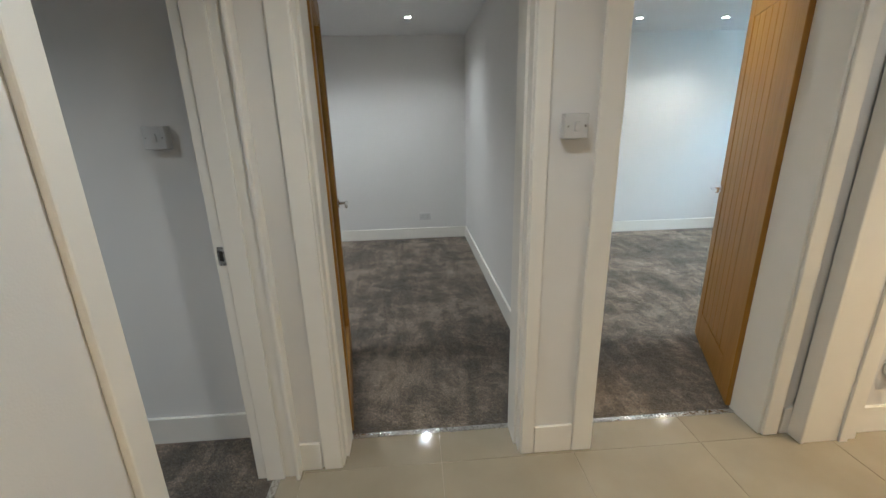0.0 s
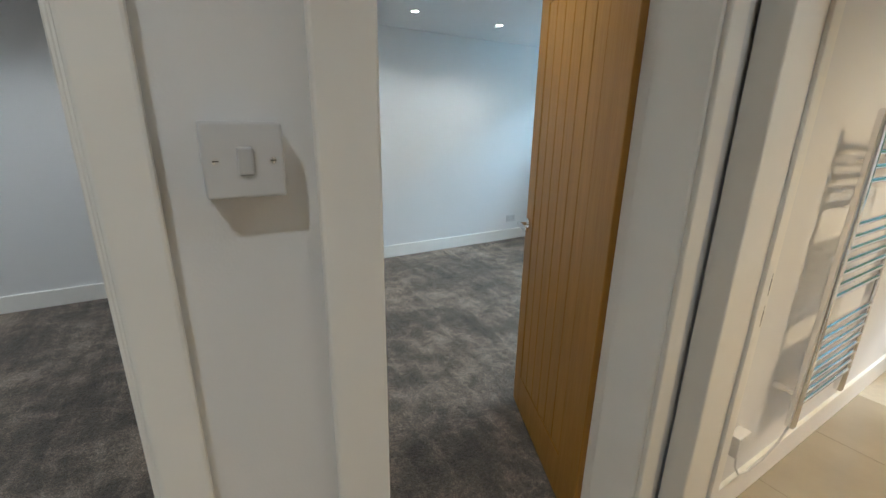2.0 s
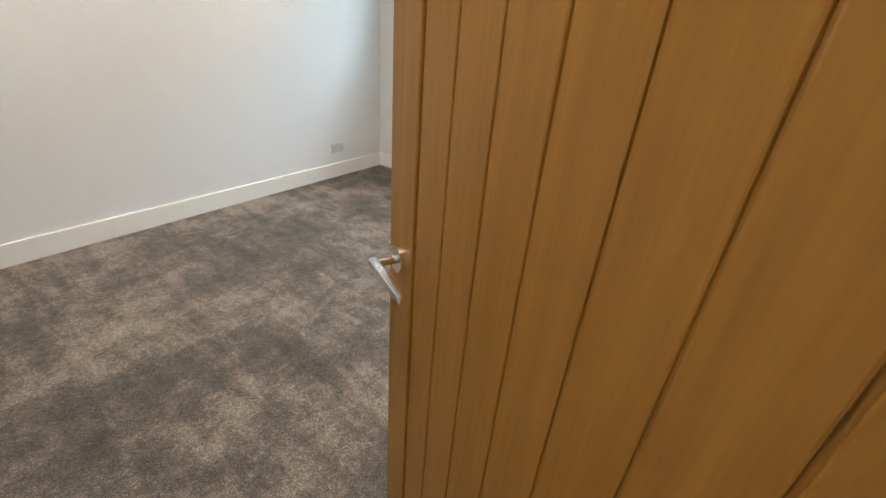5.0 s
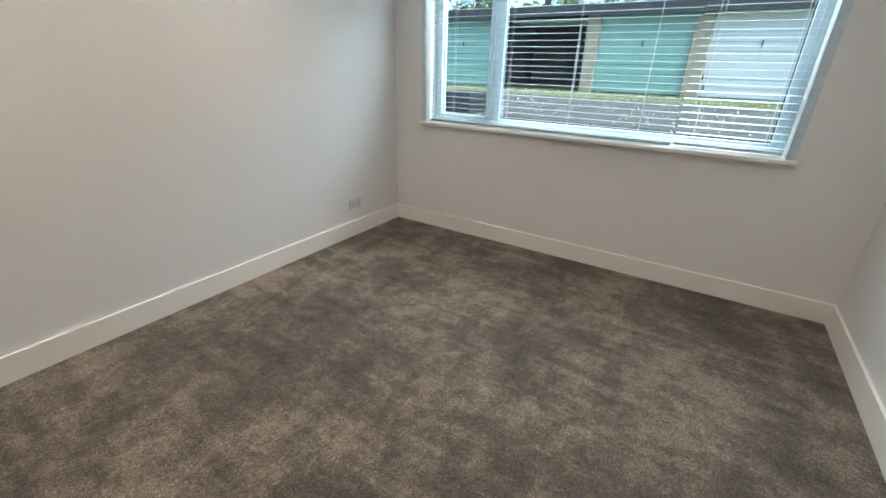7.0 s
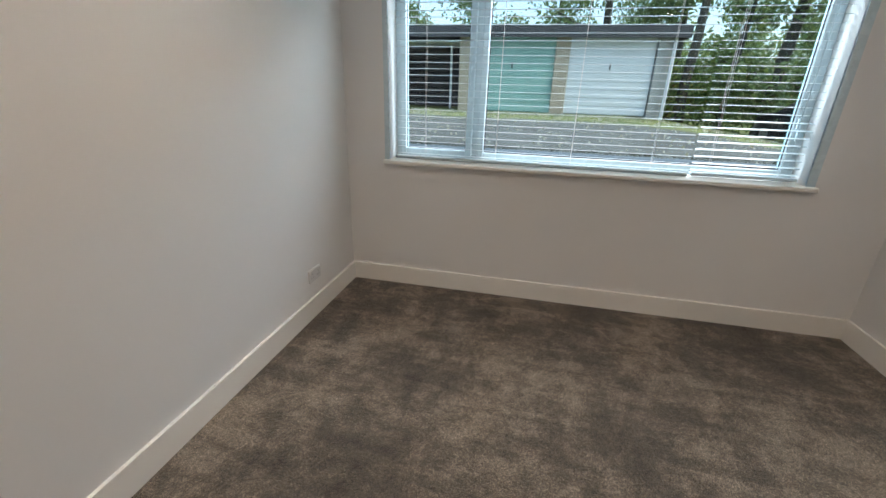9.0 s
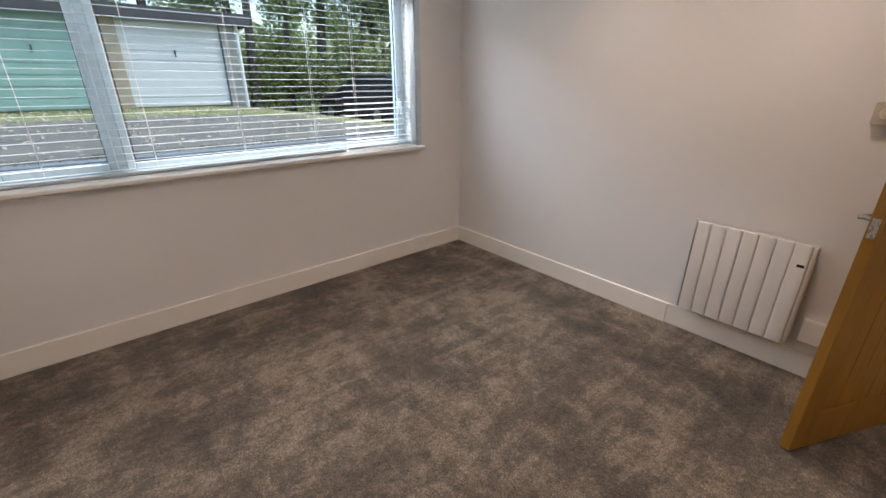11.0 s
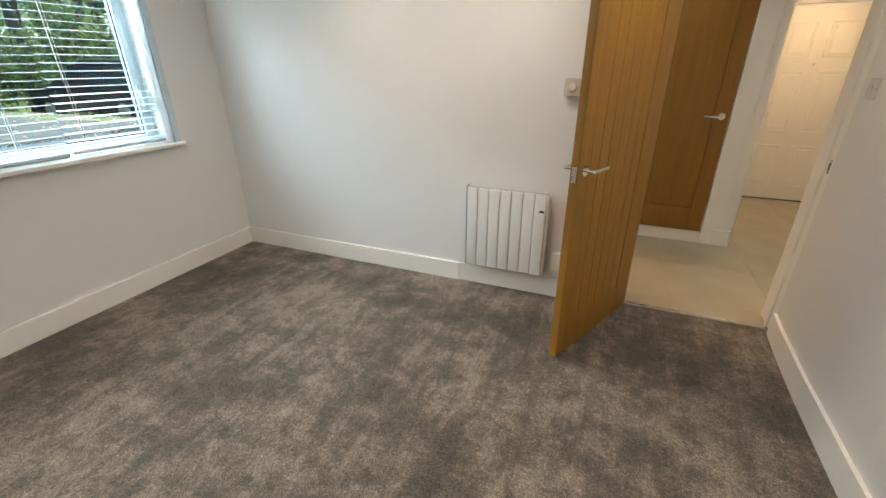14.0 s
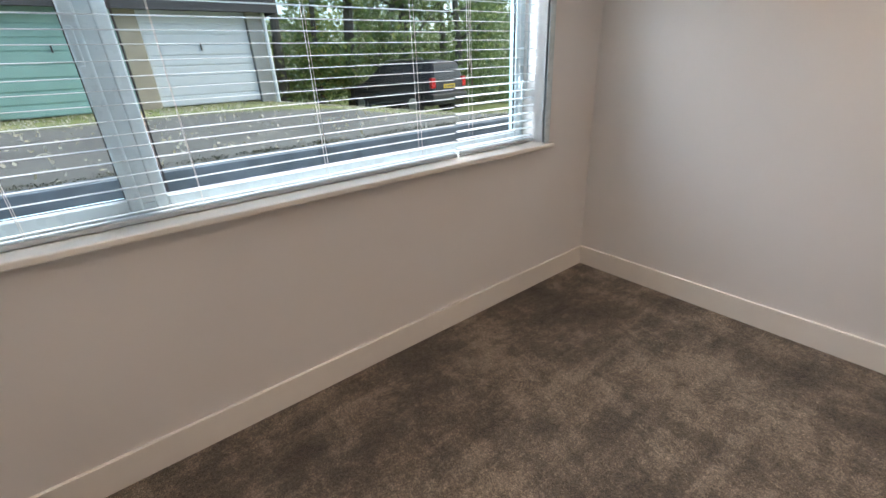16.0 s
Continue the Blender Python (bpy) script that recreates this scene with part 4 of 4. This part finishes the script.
def car_body():
    """Lofts the body along its length (x), the tail at x = 0."""
    bm = bmesh.new()
    stations = ((0.0, 0.42, 0.95, 1.00, 0.74), (0.05, 0.34, 0.98, 1.05, 0.80), (0.17, 0.30, 1.00, 1.56, 0.83), (0.9, 0.28, 1.00, 1.66, 0.86), (2.1, 0.28, 1.00, 1.66, 0.86), (2.7, 0.28, 1.00, 1.55, 0.86), (3.45, 0.28, 1.0, 1.06, 0.86), (4.3, 0.32, 0.86, 0.90, 0.80), (4.5, 0.42, 0.72, 0.74, 0.66))
    rings = []
    for x, z0, zb, z1, w in stations:
        top = w * 0.74 if z1 > 1.2 else w * 0.93
        prof = ((-w * 0.94, z0), (-w, z0 + 0.2), (-w, zb), (-top, z1 - 0.06), (-top * 0.9, z1), (top * 0.9, z1), (top, z1 - 0.06), (w, zb), (w, z0 + 0.2), (w * 0.94, z0))
        rings.append([bm.verts.new((x, y, z)) for y, z in prof])
    for a, b in zip(rings, rings[1:]):
        for k in range(10):
            bm.faces.new((a[k], a[(k + 1) % 10], b[(k + 1) % 10], b[k]))
    bm.faces.new(rings[0][::-1])
    bm.faces.new(rings[-1])
    bmesh.ops.bevel(bm, geom=[e for e in bm.edges], offset=0.02, segments=1, affect="EDGES")
    return bm


part("body", car_body(), car_paint, car, "", True)
bm = bmesh.new()
vs = [bm.verts.new(p) for p in ((0.065, -0.62, 1.08), (0.065, 0.62, 1.08), (0.15, 0.56, 1.50), (0.15, -0.56, 1.50), (0.045, -0.62, 1.08), (0.045, 0.62, 1.08), (0.12, 0.56, 1.50), (0.12, -0.56, 1.50))]
for f in ((0, 1, 2, 3), (7, 6, 5, 4), (0, 4, 5, 1), (1, 5, 6, 2), (2, 6, 7, 3), (3, 7, 4, 0)):
    bm.faces.new([vs[i] for i in f])
part("rear_window", bm, car_glass, car, "tinted rear window")
for sgn in (-1, 1):
    for x0, x1 in ((0.45, 1.25), (1.32, 2.12), (2.18, 2.62)):
        bm = bmesh.new()
        vs = [bm.verts.new((x, sgn * (y + o), z)) for o in (0.0, 0.012) for x, y, z in ((x0, 0.845, 1.06), (x1, 0.845, 1.06), (x1, 0.69, 1.52), (x0, 0.69, 1.52))]
        for f in ((0, 1, 2, 3), (7, 6, 5, 4), (0, 4, 5, 1), (1, 5, 6, 2), (2, 6, 7, 3), (3, 7, 4, 0)):
            bm.faces.new([vs[i] for i in f])
        part("side_window", bm, car_glass, car, "tinted side window")
    part("rear_light", box(bmesh.new(), -0.012, 0.10, sgn * 0.72 - 0.09, sgn * 0.72 + 0.09, 0.82, 1.12, bevel=0.02), red_lens, car, "red rear light")
    for x in (0.85, 3.6):
        wh = part("wheel", rod(bmesh.new(), (x, sgn * 0.66, 0.34), (x, sgn * 0.87, 0.34), 0.34, seg=28), tyre_mat, car, "black tyre", True)
        part("rim", rod(bmesh.new(), (x, sgn * 0.85, 0.34), (x, sgn * 0.88, 0.34), 0.23, 0.2, seg=24), alloy, wh, "silver wheel rim", True)
part("bumper", box(bmesh.new(), -0.07, 0.2, -0.84, 0.84, 0.40, 0.66, bevel=0.05), car_trim, car, "black rear bumper")
npl = part("number_plate", B(-0.014, 0.0, -0.26, 0.26, 0.80, 0.92), plate_yellow, car, "yellow number plate")
for i in range(7):
    part("mark", B(-0.017, -0.013, -0.225 + i * 0.066, -0.185 + i * 0.066, 0.825, 0.895), plate_ink, npl)
part("roof_rail", tube(bmesh.new(), [(0.5, 0.6, 1.63), (0.6, 0.6, 1.70), (2.3, 0.6, 1.70), (2.4, 0.6, 1.63)], 0.018, 8), alloy, car, "silver roof rail")

# ---- trees ----


def leaf_cloud(centres, count, size, spread, rng):
    """Many small bent leaves round the given centres, as vertices and faces."""
    c = np.array(centres)
    pick = rng.integers(0, len(c), count)
    p = c[pick] + rng.normal(0, 1, (count, 3)) * np.array(spread)
    u = rng.normal(0, 1, (count, 3))
    u /= np.linalg.norm(u, axis=1)[:, None]
    w = np.cross(u, rng.normal(0, 1, (count, 3)))
    w /= np.linalg.norm(w, axis=1)[:, None]
    s = size * rng.uniform(0.6, 1.3, (count, 1))
    quad = np.stack((p - u * s, p + w * s * 0.5 - u * 0.1 * s, p + u * s, p - w * s * 0.5 + u * 0.1 * s), axis=1).reshape(-1, 3)
    faces = np.arange(count * 4).reshape(-1, 4)
    return quad, faces


def cloud_mesh(name, quad, faces, material):
    me = bpy.data.meshes.new(name)
    me.from_pydata(quad.tolist(), [], faces.tolist())
    me.materials.append(material)
    return me


def tree(seed, height, crown_low, material, label, leaves):
    rng = np.random.default_rng(seed)
    t = thing("tree", pose(0, 0, 0), label, "tree", "woodland behind the garages")
    bm = bmesh.new()
    lean = rng.normal(0, 0.35, 2)
    pts = [(lean[0] * (k / 6) ** 2 + 0.05 * rng.normal(), lean[1] * (k / 6) ** 2, -0.6 + (height + 0.6) * k / 6) for k in range(7)]
    r0 = 0.10 + height * 0.012
    tube(bm, pts, [r0 * (1.25 if k == 0 else 1 - k / 7) for k in range(7)], 9)
    tips = []
    for k in range(13):
        f = rng.uniform(crown_low, 0.97)
        i = f * 6
        a, b = Vector(pts[int(i)]), Vector(pts[min(6, int(i) + 1)])
        root = a.lerp(b, i - int(i))
        az, ln = rng.uniform(0, math.tau), height * rng.uniform(0.14, 0.30) * (1.15 - f * 0.6)
        mid = root + Vector((math.cos(az) * ln * 0.5, math.sin(az) * ln * 0.5, ln * 0.22))
        tip = root + Vector((math.cos(az) * ln, math.sin(az) * ln, ln * rng.uniform(0.15, 0.6)))
        tube(bm, [root, mid, tip], [r0 * 0.34, r0 * 0.22, 0.012], 6)
        for j in range(3):
            q = mid.lerp(tip, rng.uniform(0.1, 0.9))
            tip2 = q + Vector(rng.normal(0, ln * 0.22, 3))
            tube(bm, [q, tip2], [r0 * 0.12, 0.008], 5)
            tips.append(tuple(tip2))
        tips += [tuple(tip), tuple(mid)]
    part("trunk", bm, bark, t, "dark bare trunk and limbs", True)
    quad, faces = leaf_cloud(tips, leaves, 0.10, (height * 0.045, height * 0.045, height * 0.038), rng)
    cr = new("crown", cloud_mesh("crown", quad, faces, material))
    cr.parent = t
    return t


kinds = [tree(11, 9.5, 0.30, leaf_green, "tall tree with thinning yellow-green autumn leaves", 4200), tree(12, 8.0, 0.22, leaf_green, "tall tree with thinning yellow-green autumn leaves", 4200), tree(13, 10.5, 0.34, leaf_dark, "tall dark tree with dense leaves", 4200), tree(14, 6.0, 0.14, leaf_green, "bushy small tree with green leaves", 3400), tree(15, 7.0, 0.18, leaf_green, "slender tree with yellow-green leaves", 4800)]
rng = np.random.default_rng(5)
spots = []
for row, (x0, n) in enumerate(((24.0, 11), (30.0, 11))):
    for i in range(n):
        spots.append((x0 + rng.uniform(-1.2, 1.2), -17 + i * (4.0 + row * 0.35) + rng.uniform(-0.9, 0.9)))
spots += [(20.6, 0.1), (20.9, -1.4), (19.6, -4.0), (20.3, -4.9), (18.6, -6.4), (21.0, -2.8), (20.8, -9.6), (17.6, -15.0)]
for i, (x, y) in enumerate(spots):
    src = kinds[i % 5]
    m = pose(x, y, ground_z(x, y) - 0.05, 0, 0, (i * 77) % 360) @ Matrix.Scale(0.85 + 0.3 * ((i * 0.37) % 1), 4)
    if i < 5:
        src.matrix_world = m
    else:
        cp = copy_thing(src, m)
        cp.scale = (0.85 + 0.3 * ((i * 0.37) % 1),) * 3

# undergrowth and hedge behind the verge
cents = []
for i in range(260):
    y = rng.uniform(-17, 1.0)
    x = (19.6 if y > -3.4 else 17.6) + rng.uniform(0, 3.0) + max(0, (-6 - y)) * 0.15
    cents.append((x, y, ground_z(x, y) + rng.uniform(0.1, 1.7)))
for i in range(200):
    cents.append((rng.uniform(22, 25), rng.uniform(0, 20), GY + rng.uniform(0.2, 2.4)))
q, f = leaf_cloud(cents, 26000, 0.085, (0.28, 0.28, 0.22), rng)
tagged(new("undergrowth", cloud_mesh("undergrowth", q, f, leaf_green)), "tangled green undergrowth along the verge", "undergrowth", kind="stuff")
cents = []
for i in range(900):
    y = rng.uniform(-30, 30)
    cents.append((34 + rng.uniform(0, 5), y, 0.4 + rng.uniform(0.0, 1.0) ** 1.5 * 4.6))
q, f = leaf_cloud(cents, 30000, 0.22, (0.8, 0.8, 0.7), rng)
tagged(new("far_wood", cloud_mesh("far_wood", q, f, leaf_dark)), "dark mass of woodland in the distance", "woodland", kind="stuff")

# dark leaves over the retaining wall's edge, for hedge and grass shadow there
cents = [(8.41 + rng.uniform(-0.04, 0.05), rng.uniform(-9, 13), 0.785 + rng.uniform(0.0, 0.02)) for i in range(420)]
q, f = leaf_cloud(cents, 11000, 0.010, (0.022, 0.09, 0.008), rng)
tagged(new("wall_top_moss", cloud_mesh("wall_top_moss", q, f, wall_edge_dark)), "dark ragged leaves for the shadowed growth along the wall top", "moss", kind="stuff")

# fallen leaves
n = 7000
px = np.where(rng.uniform(0, 1, n) < 0.45, rng.uniform(8.5, 14, n), rng.normal(14.6, 0.9, n))
py = rng.uniform(-8, 14, n)
keep = px < GX - 0.02
px, py = px[keep], py[keep]
pz = np.array([ground_z(a, b) + 0.022 for a, b in zip(px, py)])
th_ = rng.uniform(0, math.tau, len(px))
s_ = rng.uniform(0.010, 0.030, len(px))
d1 = np.stack((np.cos(th_) * s_, np.sin(th_) * s_, rng.normal(0, 0.012, len(px))), axis=1)
d2 = np.stack((-np.sin(th_) * s_ * 0.6, np.cos(th_) * s_ * 0.6, rng.normal(0, 0.012, len(px))), axis=1)
c_ = np.stack((px, py, pz), axis=1)
q = np.stack((c_ - d1, c_ + d2, c_ + d1, c_ - d2), axis=1).reshape(-1, 3)
tagged(new("fallen_leaves", cloud_mesh("fallen_leaves", q, np.arange(len(q)).reshape(-1, 4), litter_mat)), "pale fallen leaves scattered over lane and verge", "leaves", kind="stuff")

# ---- floor tiles ----
TS, TJ = 0.60, 0.002
tile_meshes = {}


def tile_at(x0, x1, y0, y1):
    key = (round(x1 - x0, 3), round(y1 - y0, 3))
    if key not in tile_meshes:
        tile_meshes[key] = mesh_of("tile", box(bmesh.new(), 0, key[0], 0, key[1], -0.008, 0.0, bevel=0.0012, seg=1), tile_mat)
    t = new("tile", tile_meshes[key])
    t.location = (x0, y0, 0)
    t.parent = hall_floor


X0, Y0 = 1.48 - 3 * TS, 2.56 - 6 * TS
for i in range(-1, 9):
    for j in range(-1, 8):
        x0, x1, y0, y1 = X0 + i * TS, X0 + (i + 1) * TS - TJ, Y0 + j * TS, Y0 + (j + 1) * TS - TJ
        x0, x1, y0, y1 = max(x0, 0.775), min(x1, 6.0), max(y0, -0.45), min(y1, 2.745)
        if x1 - x0 > 0.02 and y1 - y0 > 0.02:
            tile_at(x0, x1, y0, y1)
